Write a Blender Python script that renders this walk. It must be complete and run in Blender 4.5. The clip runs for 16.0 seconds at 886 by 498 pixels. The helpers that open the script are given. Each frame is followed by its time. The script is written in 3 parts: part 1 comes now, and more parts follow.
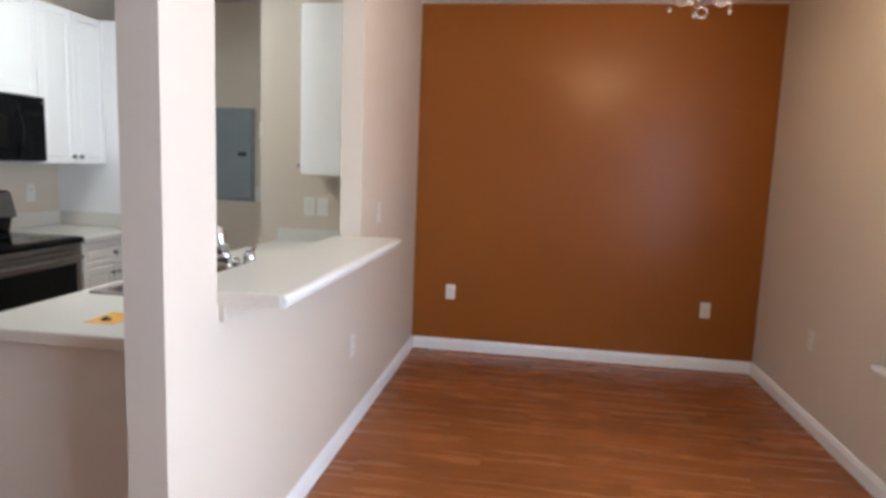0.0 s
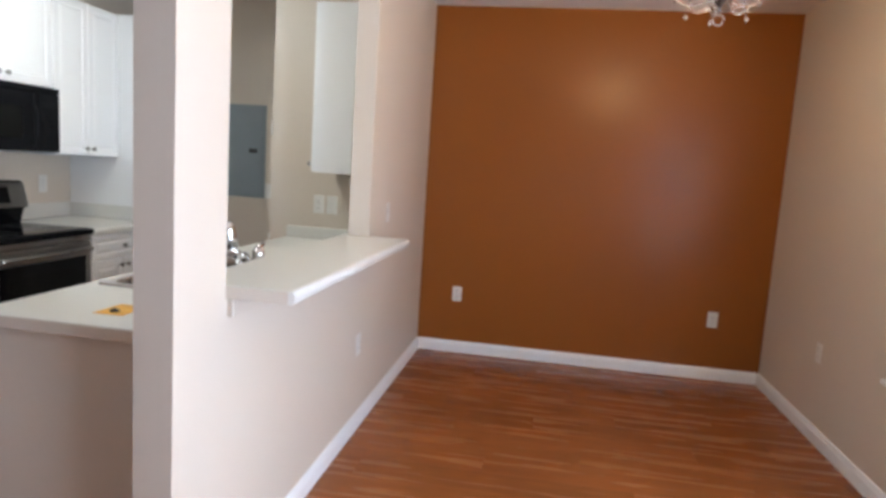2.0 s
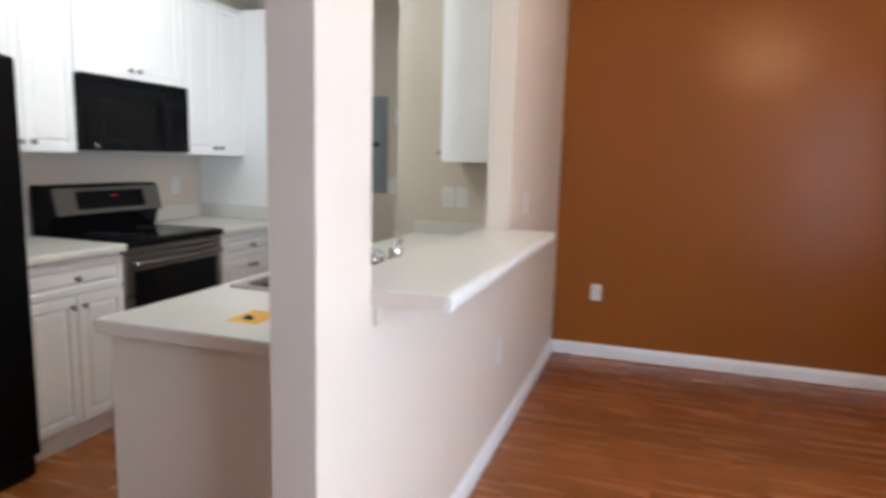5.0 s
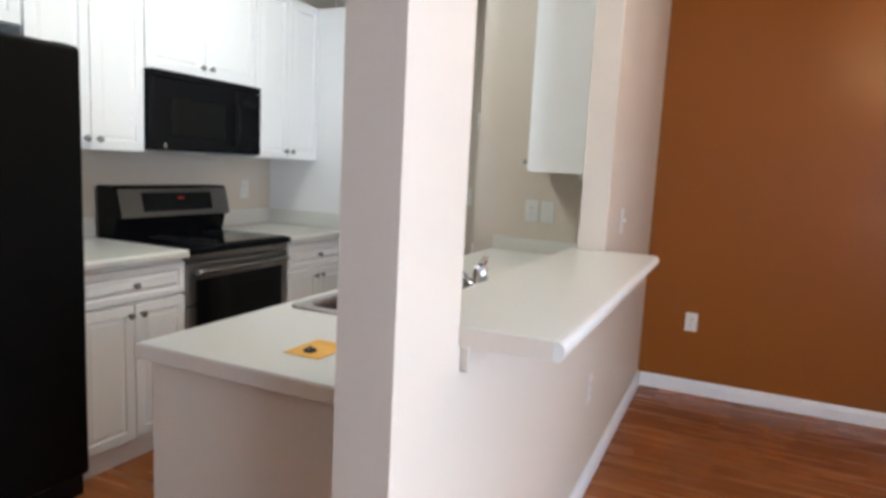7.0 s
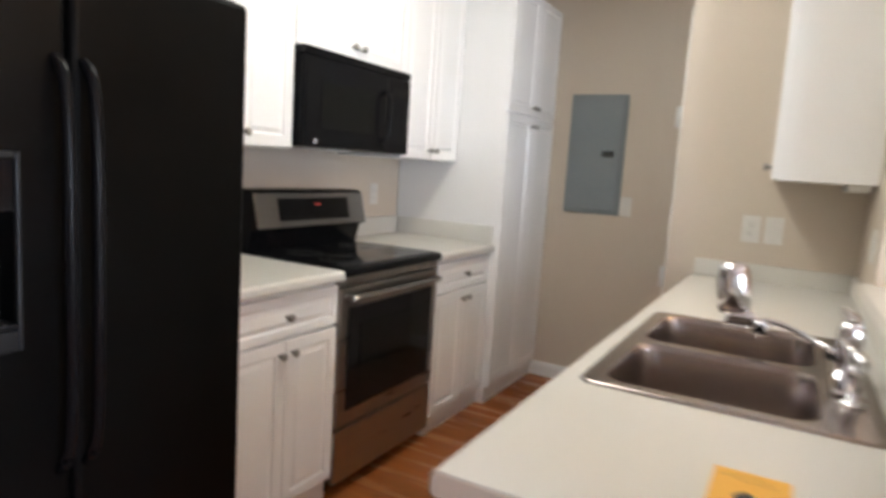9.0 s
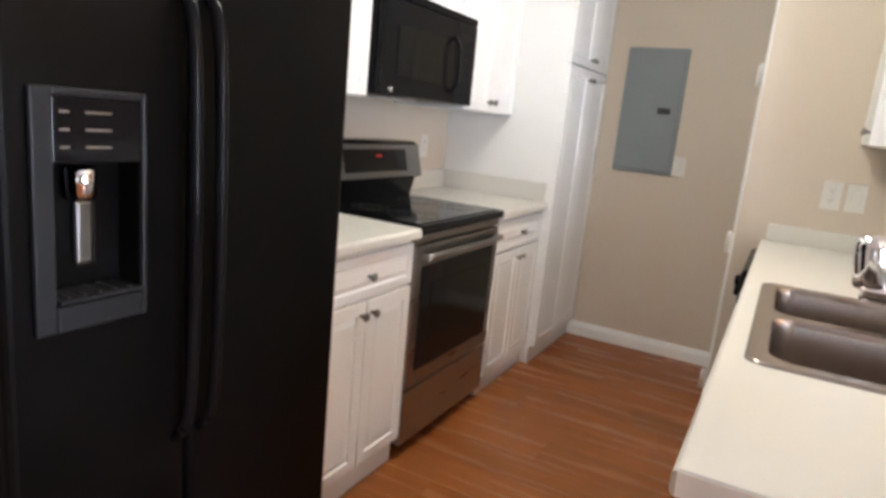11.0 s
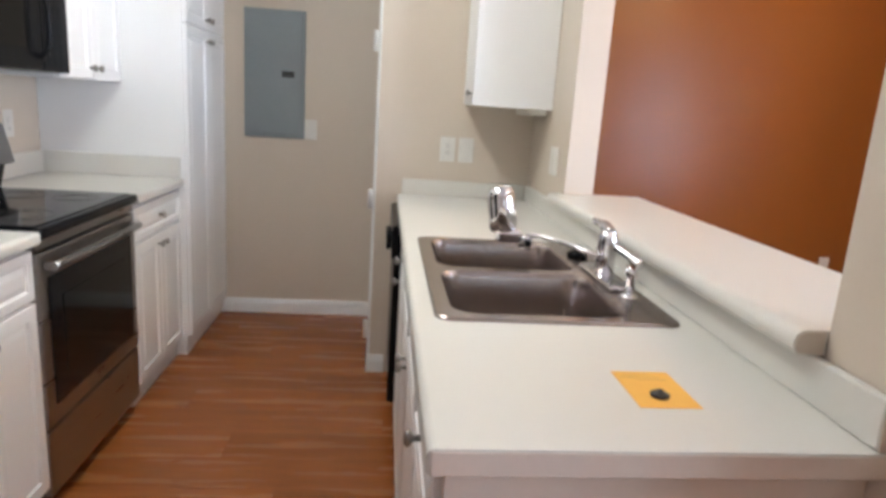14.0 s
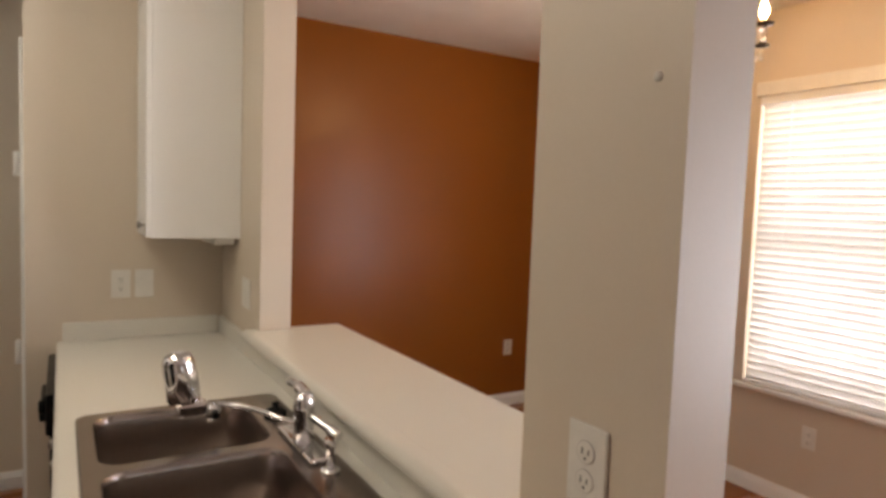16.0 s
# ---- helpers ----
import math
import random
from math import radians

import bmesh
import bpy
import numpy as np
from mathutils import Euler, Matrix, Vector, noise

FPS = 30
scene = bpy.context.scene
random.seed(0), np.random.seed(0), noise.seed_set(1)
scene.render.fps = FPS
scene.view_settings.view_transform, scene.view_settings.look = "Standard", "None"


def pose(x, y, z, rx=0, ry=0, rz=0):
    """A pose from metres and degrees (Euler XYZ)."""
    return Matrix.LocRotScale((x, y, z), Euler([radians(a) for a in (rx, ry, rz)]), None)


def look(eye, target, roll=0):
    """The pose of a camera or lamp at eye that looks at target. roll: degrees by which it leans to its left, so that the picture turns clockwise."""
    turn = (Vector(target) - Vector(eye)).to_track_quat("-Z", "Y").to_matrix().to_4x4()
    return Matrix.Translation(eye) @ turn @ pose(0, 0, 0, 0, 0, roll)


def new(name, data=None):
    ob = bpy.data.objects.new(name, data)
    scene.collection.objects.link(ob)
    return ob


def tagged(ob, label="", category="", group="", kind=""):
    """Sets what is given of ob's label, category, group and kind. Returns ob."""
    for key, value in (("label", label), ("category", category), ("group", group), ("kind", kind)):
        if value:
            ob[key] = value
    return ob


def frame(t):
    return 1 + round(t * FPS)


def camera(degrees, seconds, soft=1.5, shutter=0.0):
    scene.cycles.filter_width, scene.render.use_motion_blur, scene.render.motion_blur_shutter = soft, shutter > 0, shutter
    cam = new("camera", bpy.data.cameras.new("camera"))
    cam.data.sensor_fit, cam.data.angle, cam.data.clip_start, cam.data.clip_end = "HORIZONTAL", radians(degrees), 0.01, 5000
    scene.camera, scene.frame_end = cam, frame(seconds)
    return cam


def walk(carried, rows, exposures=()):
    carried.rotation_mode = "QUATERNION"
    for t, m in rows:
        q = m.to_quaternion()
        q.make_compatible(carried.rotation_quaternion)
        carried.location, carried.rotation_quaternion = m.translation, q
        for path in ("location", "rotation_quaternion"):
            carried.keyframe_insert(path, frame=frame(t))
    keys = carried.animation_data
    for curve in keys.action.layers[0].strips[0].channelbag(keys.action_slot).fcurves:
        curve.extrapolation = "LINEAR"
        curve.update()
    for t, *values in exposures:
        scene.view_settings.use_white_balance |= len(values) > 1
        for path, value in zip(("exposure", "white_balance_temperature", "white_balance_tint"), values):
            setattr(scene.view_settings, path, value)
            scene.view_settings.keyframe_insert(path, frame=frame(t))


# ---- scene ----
cam = camera(70.0, 16.0, soft=3.4, shutter=0.4)
PATH = [
    (0, (0.932, 2.319, 1.429), (0.641, 4.280, 1.168), 2.2),
    (0.5, (0.923, 2.337, 1.446), (0.613, 4.294, 1.181), 1.9),
    (1, (0.921, 2.328, 1.425), (0.603, 4.284, 1.157), 3.1),
    (1.5, (0.931, 2.314, 1.432), (0.650, 4.278, 1.178), 3.3),
    (2, (0.923, 2.320, 1.424), (0.611, 4.279, 1.169), 3.7),
    (2.5, (0.931, 2.316, 1.436), (0.614, 4.275, 1.185), 3.0),
    (3, (0.945, 2.318, 1.419), (0.659, 4.282, 1.172), 3.6),
    (3.5, (0.948, 2.317, 1.422), (0.651, 4.276, 1.149), 4.6),
    (4, (0.934, 2.317, 1.419), (0.648, 4.279, 1.158), 3.6),
    (4.5, (0.854, 2.357, 1.394), (0.543, 4.313, 1.117), 3.9),
    (5, (0.674, 2.627, 1.363), (0.036, 4.502, 1.081), 1.4),
    (5.2, (0.594, 2.737, 1.349), (-0.167, 4.571, 1.113), 2.3),
    (7.3, (0.433, 2.929, 1.351), (-0.398, 4.730, 1.094), 2.8),
    (7.5, (0.368, 2.959, 1.347), (-0.458, 4.764, 1.102), 2.6),
    (8, (0.119, 3.015, 1.383), (-0.612, 4.859, 1.127), 2.7),
    (8.5, (-0.125, 3.102, 1.331), (-0.886, 4.935, 1.091), 4.6),
    (9, (-0.359, 3.185, 1.317), (-1.316, 4.923, 1.061), 3.7),
    (9.2, (-0.478, 3.260, 1.311), (-1.488, 4.974, 1.104), 3.3),
    (11.3, (-0.686, 3.115, 1.301), (-1.587, 4.851, 0.883), 5.8),
    (11.5, (-0.639, 3.126, 1.295), (-1.503, 4.888, 0.907), 5.6),
    (12, (-0.501, 3.052, 1.320), (-0.970, 4.958, 0.937), 5.7),
    (12.5, (-0.569, 3.090, 1.335), (-0.803, 5.042, 0.965), 5.5),
    (13, (-0.735, 3.156, 1.373), (-0.700, 5.132, 1.070), 3.3),
    (13.5, (-0.810, 3.179, 1.384), (-0.544, 5.137, 1.075), 2.1),
    (14, (-0.815, 3.176, 1.335), (-0.618, 5.117, 0.897), 3.8),
    (14.5, (-0.770, 3.198, 1.373), (-0.322, 5.085, 0.884), 5.2),
    (15, (-0.783, 3.214, 1.493), (-0.009, 5.043, 1.259), 4.9),
    (15.5, (-0.735, 3.299, 1.514), (0.269, 5.023, 1.374), 3.7),
    (16, (-0.725, 3.298, 1.514), (0.307, 5.006, 1.374), 2.1),
]
EXPOSURES = [(0.0, 0.12, 6400, 12), (4.5, 0.12, 6400, 12), (7.5, 0.05, 6400, 11), (8.0, -0.1, 6600, 12), (8.4, 0.06, 7000, 14), (9.0, 0.36, 7050, 16), (11.4, 0.62, 7100, 17), (12.2, 0.43, 7000, 17), (13.0, 0.13, 6550, 17), (13.5, 0.1, 6550, 16), (14.0, 0.56, 6550, 16), (14.5, 0.62, 6400, 16), (15.0, 0.38, 6450, 16), (15.4, -0.02, 7800, 18), (16.0, -0.33, 8500, 21)]
walk(cam, [(t, look(eye, target, roll)) for t, eye, target, roll in PATH], EXPOSURES)

# ---- world, lights ----
world = bpy.data.worlds.new("sky")
scene.world = world
world.use_nodes = True
wn = world.node_tree
sky = wn.nodes.new("ShaderNodeTexSky")
sky.sky_type, sky.sun_disc = "NISHITA", False
sky.sun_elevation, sky.sun_rotation = radians(41), radians(-38)
wn.nodes["Background"].inputs["Strength"].default_value = 0.10
wn.links.new(sky.outputs[0], wn.nodes["Background"].inputs["Color"])


def area(name, size, energy, colour, m):
    d = bpy.data.lights.new(name, "AREA")
    d.shape, d.size, d.size_y, d.energy, d.color = "RECTANGLE", size[0], size[1], energy, colour
    ob = new(name, d)
    ob.matrix_world = m
    return ob


SUN = bpy.data.lights.new("sun", "SUN")
SUN.energy, SUN.angle, SUN.color = 2.5, radians(0.5), (1.0, 0.95, 0.88)
sun = new("sun", SUN)
sun.matrix_world = look((-7, 9, 10), (0, 0, 0))

# daylight in the openings: the dining window and the two living-room windows behind the walk's start
area("window_daylight", (1.1, 1.4), 75, (0.86, 0.93, 1.0), look((2.70, 4.84, 1.38), (0, 4.84, 1.2)))
area("living_daylight", (1.8, 1.7), 8, (0.72, 0.85, 1.0), look((1.2, -1.62, 1.35), (1.2, 3, 1.2)))
area("side_daylight", (1.5, 1.7), 120, (0.63, 0.78, 1.0), look((2.635, 3.05, 1.30), (0, 3.05, 1.1)))


# ---- materials ----
def mat(name, a, b=None, rough=0.5, metal=0.0, scale=6.0, fine=60.0, bump=0.1, stretch=(1, 1, 1), spec=0.5, coat=0.0, coat_rough=0.05, rvar=0.08, bump_dist=0.002, span=(0.35, 0.65)):
    m = bpy.data.materials.new(name)
    m.use_nodes = True
    t = m.node_tree
    p = t.nodes["Principled BSDF"]
    b = b or tuple(v * 0.88 for v in a)
    co = t.nodes.new("ShaderNodeTexCoord")
    geo = t.nodes.new("ShaderNodeNewGeometry")
    mp = t.nodes.new("ShaderNodeMapping")
    mp.inputs["Scale"].default_value = stretch
    t.links.new(geo.outputs["Position"], mp.inputs["Vector"])
    big = t.nodes.new("ShaderNodeTexNoise")
    big.inputs["Scale"].default_value, big.inputs["Detail"].default_value = scale, 4
    small = t.nodes.new("ShaderNodeTexNoise")
    small.inputs["Scale"].default_value, small.inputs["Detail"].default_value = fine, 3
    for n in (big, small):
        t.links.new(mp.outputs[0], n.inputs["Vector"])
    mix = t.nodes.new("ShaderNodeMix")
    mix.data_type = "FLOAT"
    mix.inputs[0].default_value = 0.4
    t.links.new(big.outputs["Fac"], mix.inputs[2])
    t.links.new(small.outputs["Fac"], mix.inputs[3])
    ramp = t.nodes.new("ShaderNodeValToRGB")
    ramp.color_ramp.elements[0].position, ramp.color_ramp.elements[1].position = span
    ramp.color_ramp.elements[0].color, ramp.color_ramp.elements[1].color = (*b, 1), (*a, 1)
    t.links.new(mix.outputs[0], ramp.inputs[0])
    t.links.new(ramp.outputs[0], p.inputs["Base Color"])
    rr = t.nodes.new("ShaderNodeMapRange")
    rr.inputs["To Min"].default_value, rr.inputs["To Max"].default_value = max(0.02, rough - rvar), min(1, rough + rvar)
    t.links.new(big.outputs["Fac"], rr.inputs["Value"])
    t.links.new(rr.outputs[0], p.inputs["Roughness"])
    p.inputs["Metallic"].default_value = metal
    p.inputs["Specular IOR Level"].default_value = spec
    p.inputs["Coat Weight"].default_value, p.inputs["Coat Roughness"].default_value = coat, coat_rough
    if bump:
        bp = t.nodes.new("ShaderNodeBump")
        bp.inputs["Strength"].default_value, bp.inputs["Distance"].default_value = bump, bump_dist
        t.links.new(small.outputs["Fac"], bp.inputs["Height"])
        t.links.new(bp.outputs[0], p.inputs["Normal"])
    return m


def glow(name, colour, strength):
    m = bpy.data.materials.new(name)
    m.use_nodes = True
    p = m.node_tree.nodes["Principled BSDF"]
    p.inputs["Base Color"].default_value = (*colour, 1)
    p.inputs["Emission Color"].default_value, p.inputs["Emission Strength"].default_value = (*colour, 1), strength
    return m


def glass(name, tint=(1, 1, 1), rough=0.0):
    m = bpy.data.materials.new(name)
    m.use_nodes = True
    p = m.node_tree.nodes["Principled BSDF"]
    p.inputs["Base Color"].default_value, p.inputs["Roughness"].default_value = (*tint, 1), rough
    p.inputs["Transmission Weight"].default_value, p.inputs["IOR"].default_value = 1.0, 1.5
    return m


def wood_floor():
    m = mat("laminate_wood", (0.365, 0.120, 0.032), (0.200, 0.058, 0.0160), rough=0.27, scale=2.3, fine=14, bump=0.02, stretch=(0.6, 7, 1), rvar=0.03, span=(0.30, 0.70), spec=0.32)
    t = m.node_tree
    p, ramp = t.nodes["Principled BSDF"], t.nodes["Color Ramp"]
    info = t.nodes.new("ShaderNodeObjectInfo")
    off = t.nodes.new("ShaderNodeVectorMath")
    off.operation = "SCALE"
    off.inputs[0].default_value = (13.0, 7.0, 0)
    t.links.new(info.outputs["Random"], off.inputs["Scale"])
    t.links.new(off.outputs[0], t.nodes["Mapping"].inputs["Location"])
    hsv = t.nodes.new("ShaderNodeHueSaturation")
    val = t.nodes.new("ShaderNodeMapRange")
    val.inputs["To Min"].default_value, val.inputs["To Max"].default_value = 0.88, 1.12
    t.links.new(info.outputs["Random"], val.inputs["Value"])
    t.links.new(val.outputs[0], hsv.inputs["Value"])
    t.links.new(ramp.outputs[0], hsv.inputs["Color"])
    t.links.new(hsv.outputs[0], p.inputs["Base Color"])
    return m


def slat_material():
    m = bpy.data.materials.new("blind_white")
    m.use_nodes = True
    t = m.node_tree
    out, p = t.nodes["Material Output"], t.nodes["Principled BSDF"]
    p.inputs["Base Color"].default_value, p.inputs["Roughness"].default_value = (0.85, 0.84, 0.82, 1), 0.4
    tr = t.nodes.new("ShaderNodeBsdfTranslucent")
    tr.inputs["Color"].default_value = (0.85, 0.87, 0.92, 1)
    mx = t.nodes.new("ShaderNodeMixShader")
    mx.inputs[0].default_value = 0.155
    t.links.new(p.outputs[0], mx.inputs[1])
    t.links.new(tr.outputs[0], mx.inputs[2])
    t.links.new(mx.outputs[0], out.inputs["Surface"])
    return m


M_WALL = mat("tan_wall_paint", (0.60, 0.515, 0.425), (0.58, 0.495, 0.405), rough=0.42, scale=1.2, fine=140, bump=0.12, bump_dist=0.001)
M_BROWN = mat("brown_accent_paint", (0.262, 0.083, 0.0145), (0.259, 0.082, 0.0143), rough=0.28, scale=1.1, fine=140, bump=0.10, bump_dist=0.001, spec=0.21, rvar=0.0, span=(0.0, 1.0))
M_CEIL = mat("ceiling_paint", (0.78, 0.75, 0.71), rough=0.9, scale=3, fine=90, bump=0.3)
M_TRIM = mat("white_trim_paint", (0.80, 0.80, 0.79), (0.76, 0.76, 0.75), rough=0.32, scale=5, bump=0.03)
M_CAB = mat("white_thermofoil", (0.80, 0.79, 0.77), (0.793, 0.783, 0.763), rough=0.30, scale=1.5, bump=0, rvar=0.01, span=(0.1, 0.9))
M_LAM = mat("speckled_laminate", (0.640, 0.618, 0.566), (0.627, 0.604, 0.552), rough=0.28, scale=5, fine=300, bump=0, rvar=0.0, span=(0.1, 0.9))
M_STEEL = mat("brushed_stainless", (0.35, 0.337, 0.325), (0.31, 0.298, 0.288), rough=0.30, metal=1, scale=3, fine=80, bump=0.04, stretch=(1, 1, 14))
M_STEEL_DARK = mat("dark_brushed_stainless", (0.22, 0.213, 0.208), (0.19, 0.184, 0.18), rough=0.34, metal=1, scale=3, fine=80, bump=0.04, stretch=(1, 1, 14))
M_SINK = mat("sink_stainless", (0.41, 0.352, 0.324), (0.39, 0.334, 0.307), rough=0.25, metal=1, scale=4, fine=90, bump=0, rvar=0.0, span=(0.1, 0.9))
M_CHROME = mat("chrome", (0.80, 0.80, 0.82), (0.77, 0.77, 0.79), rough=0.07, metal=1, bump=0, rvar=0.03)
M_KNOB = mat("brushed_nickel", (0.32, 0.30, 0.28), rough=0.30, metal=1, bump=0.02)
M_BLACK = mat("black_gloss_plastic", (0.006, 0.006, 0.007), rough=0.22, scale=5, bump=0.02, spec=0.12)
M_FRIDGE = mat("black_textured_enamel", (0.0035, 0.0032, 0.0032), (0.0025, 0.0025, 0.0025), rough=0.36, scale=8, fine=150, bump=0.15, bump_dist=0.001, spec=0.085)
M_BGLASS = mat("black_glass", (0.006, 0.006, 0.007), rough=0.08, bump=0, rvar=0.02, spec=0.18)
M_OVENGLASS = mat("smoked_oven_glass", (0.006, 0.006, 0.0055), rough=0.09, bump=0, rvar=0.02, spec=0.16)
M_GREYP = mat("grey_enamel_panel", (0.225, 0.255, 0.27), (0.205, 0.235, 0.25), rough=0.42, scale=4, bump=0.05)
M_SILVER = mat("dark_grey_plastic", (0.017, 0.018, 0.020), rough=0.42, bump=0.02, spec=0.2)
M_PLATE = mat("white_cover_plate", (0.73, 0.705, 0.66), rough=0.38, bump=0.01)
M_SLOT = mat("dark_slot", (0.03, 0.03, 0.03), rough=0.6, bump=0)
M_CARD = mat("yellow_paper", (0.82, 0.45, 0.09), (0.78, 0.41, 0.08), rough=0.8, bump=0.05)
M_DOT = mat("black_rubber", (0.02, 0.018, 0.016), rough=0.5, bump=0.1)
M_FLOOR = wood_floor()
M_UNDER = mat("dark_underlay", (0.06, 0.03, 0.015), rough=0.9, bump=0)
M_SLAT = slat_material()
M_PANE = glass("window_pane_glass")
M_CRYSTAL = glass("crystal", (1, 1, 1))
M_BRONZE = mat("dark_bronze", (0.05, 0.035, 0.025), rough=0.35, metal=0.8, bump=0.02)
M_BULB = glow("lit_bulb", (1.0, 0.68, 0.34), 310.0)
M_DIFF = glow("lit_diffuser", (0.92, 1.0, 0.95), 14.6)
M_LED = glow("red_display", (0.6, 0.02, 0.01), 0.012)

# ---- building helpers ----
FACE_PX = Matrix(((0, 0, 1, 0), (1, 0, 0, 0), (0, 1, 0, 0), (0, 0, 0, 1)))
FACE_NX = Matrix(((0, 0, -1, 0), (-1, 0, 0, 0), (0, 1, 0, 0), (0, 0, 0, 1)))
FACE_NY = Matrix(((1, 0, 0, 0), (0, 0, -1, 0), (0, 1, 0, 0), (0, 0, 0, 1)))
FACE_PY = Matrix(((-1, 0, 0, 0), (0, 0, 1, 0), (0, 1, 0, 0), (0, 0, 0, 1)))


def at(x, y, z, facing=None):
    return Matrix.Translation((x, y, z)) @ (facing or Matrix.Identity(4))


def where(ob):
    v = Vector((0, 0, 0))
    while ob:
        v += ob.location
        ob = ob.parent
    return v


def box(x0, x1, y0, y1, z0, z1, bevel=0.0, seg=2, bm=None):
    """A box, bevelled; added to bm where one is given."""
    own = bmesh.new()
    v = [own.verts.new((x, y, z)) for z in (z0, z1) for x, y in ((x0, y0), (x1, y0), (x1, y1), (x0, y1))]
    for f in ((3, 2, 1, 0), (4, 5, 6, 7), (0, 1, 5, 4), (1, 2, 6, 5), (2, 3, 7, 6), (3, 0, 4, 7)):
        own.faces.new([v[i] for i in f])
    if bevel:
        bmesh.ops.bevel(own, geom=own.edges[:], offset=bevel, segments=seg, affect="EDGES", profile=0.5)
    return merge(bm, own) if bm is not None else own


def merge(bm, other):
    me = bpy.data.meshes.new("tmp")
    other.to_mesh(me)
    other.free()
    bm.from_mesh(me)
    bpy.data.meshes.remove(me)
    return bm


def prism(pts, axis, lo, hi, bm=None):
    """A profile drawn out along x or y. pts: (y, z) for axis x, (x, z) for axis y."""
    own = bmesh.new()
    put = (lambda a, b, s: (s, a, b)) if axis == "x" else (lambda a, b, s: (a, s, b))
    e0 = [own.verts.new(put(a, b, lo)) for a, b in pts]
    e1 = [own.verts.new(put(a, b, hi)) for a, b in pts]
    n = len(pts)
    own.faces.new(e0)
    own.faces.new(e1[::-1])
    for i in range(n):
        own.faces.new((e0[i], e1[i], e1[(i + 1) % n], e0[(i + 1) % n]))
    bmesh.ops.recalc_face_normals(own, faces=own.faces[:])
    return merge(bm, own) if bm is not None else own


def lathe(rings, seg=20, bm=None):
    """Turned about z: rings of (radius, z), bottom to top."""
    own = bmesh.new()
    loops = [[own.verts.new((r * math.cos(2 * math.pi * i / seg), r * math.sin(2 * math.pi * i / seg), z)) for i in range(seg)] for r, z in rings]
    for a, b in zip(loops, loops[1:]):
        for i in range(seg):
            own.faces.new((a[i], a[(i + 1) % seg], b[(i + 1) % seg], b[i]))
    own.faces.new(loops[0][::-1])
    own.faces.new(loops[-1])
    for f in own.faces:
        f.smooth = len(f.verts) == 4
    return merge(bm, own) if bm is not None else own


def tube(points, radius, seg=10, bm=None):
    """A round bar along points; radius may be one number or one for each point."""
    own = bmesh.new()
    pts = [Vector(p) for p in points]
    rad = radius if isinstance(radius, (list, tuple)) else [radius] * len(pts)
    loops = []
    for i, p in enumerate(pts):
        d = (pts[min(i + 1, len(pts) - 1)] - pts[max(i - 1, 0)]).normalized()
        u = d.cross(Vector((0, 0, 1)) if abs(d.z) < 0.9 else Vector((1, 0, 0))).normalized()
        w = u.cross(d)
        loops.append([own.verts.new(p + rad[i] * (math.cos(a) * u + math.sin(a) * w)) for a in (2 * math.pi * k / seg for k in range(seg))])
    for a, b in zip(loops, loops[1:]):
        for k in range(seg):
            own.faces.new((a[k], a[(k + 1) % seg], b[(k + 1) % seg], b[k])).smooth = True
    own.faces.new(loops[0][::-1])
    own.faces.new(loops[-1])
    bmesh.ops.recalc_face_normals(own, faces=own.faces[:])
    return merge(bm, own) if bm is not None else own


def smooth_path(pts, n=6):
    """Catmull-Rom through pts."""
    p = [Vector(q) for q in pts]
    p = [2 * p[0] - p[1]] + p + [2 * p[-1] - p[-2]]
    out = []
    for i in range(1, len(p) - 2):
        for k in range(n):
            s = k / n
            out.append(0.5 * ((2 * p[i]) + (p[i + 1] - p[i - 1]) * s + (2 * p[i - 1] - 5 * p[i] + 4 * p[i + 1] - p[i + 2]) * s * s + (3 * p[i] - p[i - 1] - 3 * p[i + 1] + p[i + 2]) * s ** 3))
    return out + [p[-2]]


def link(name, bm, material, m=None):
    if m is not None:
        bm.transform(m)
    me = bpy.data.meshes.new(name)
    bm.to_mesh(me)
    bm.free()
    me.materials.append(material)
    return new(name, me)


def part(name, bm, material, parent, label="", m=None):
    """One mesh under a thing or a part, from world coordinates."""
    bm.transform(Matrix.Translation(-where(parent)) @ (m or Matrix.Identity(4)))
    ob = link(name, bm, material)
    ob.parent = parent
    return tagged(ob, label)


def thing(name, x, y, z, label, category, group="", kind=""):
    ob = new(name)
    ob.empty_display_size = 0.1
    ob.location = (x, y, z)
    return tagged(ob, label, category, group, kind)


def solid(name, bm, material, label, category, kind="", group=""):
    return tagged(link(name, bm, material), label, category, group, kind)


def raised_panel(w, h, t=0.019, rail=0.055):
    """A cabinet front: a slab with eased edges and a raised field inside a routed groove; u right, v up, w out."""
    bm = box(0, w, 0, h, 0, t)
    front = max(bm.faces, key=lambda f: f.calc_center_median().z)
    edges = list(front.edges)
    bmesh.ops.bevel(bm, geom=edges, offset=0.004, segments=2, affect="EDGES", profile=0.5)
    front = max(bm.faces, key=lambda f: f.calc_center_median().z * 10 + f.calc_area())
    rail = min(rail, h * 0.26, w * 0.26)
    bmesh.ops.inset_region(bm, faces=[front], thickness=rail, depth=0)
    bmesh.ops.inset_region(bm, faces=[front], thickness=0.007, depth=-0.007)
    bmesh.ops.inset_region(bm, faces=[front], thickness=0.004, depth=0)
    bmesh.ops.inset_region(bm, faces=[front], thickness=0.024, depth=0.006)
    return bm


def knob():
    return lathe([(0.006, 0), (0.005, 0.012), (0.013, 0.017), (0.015, 0.023), (0.011, 0.028), (0.003, 0.029)], 14)


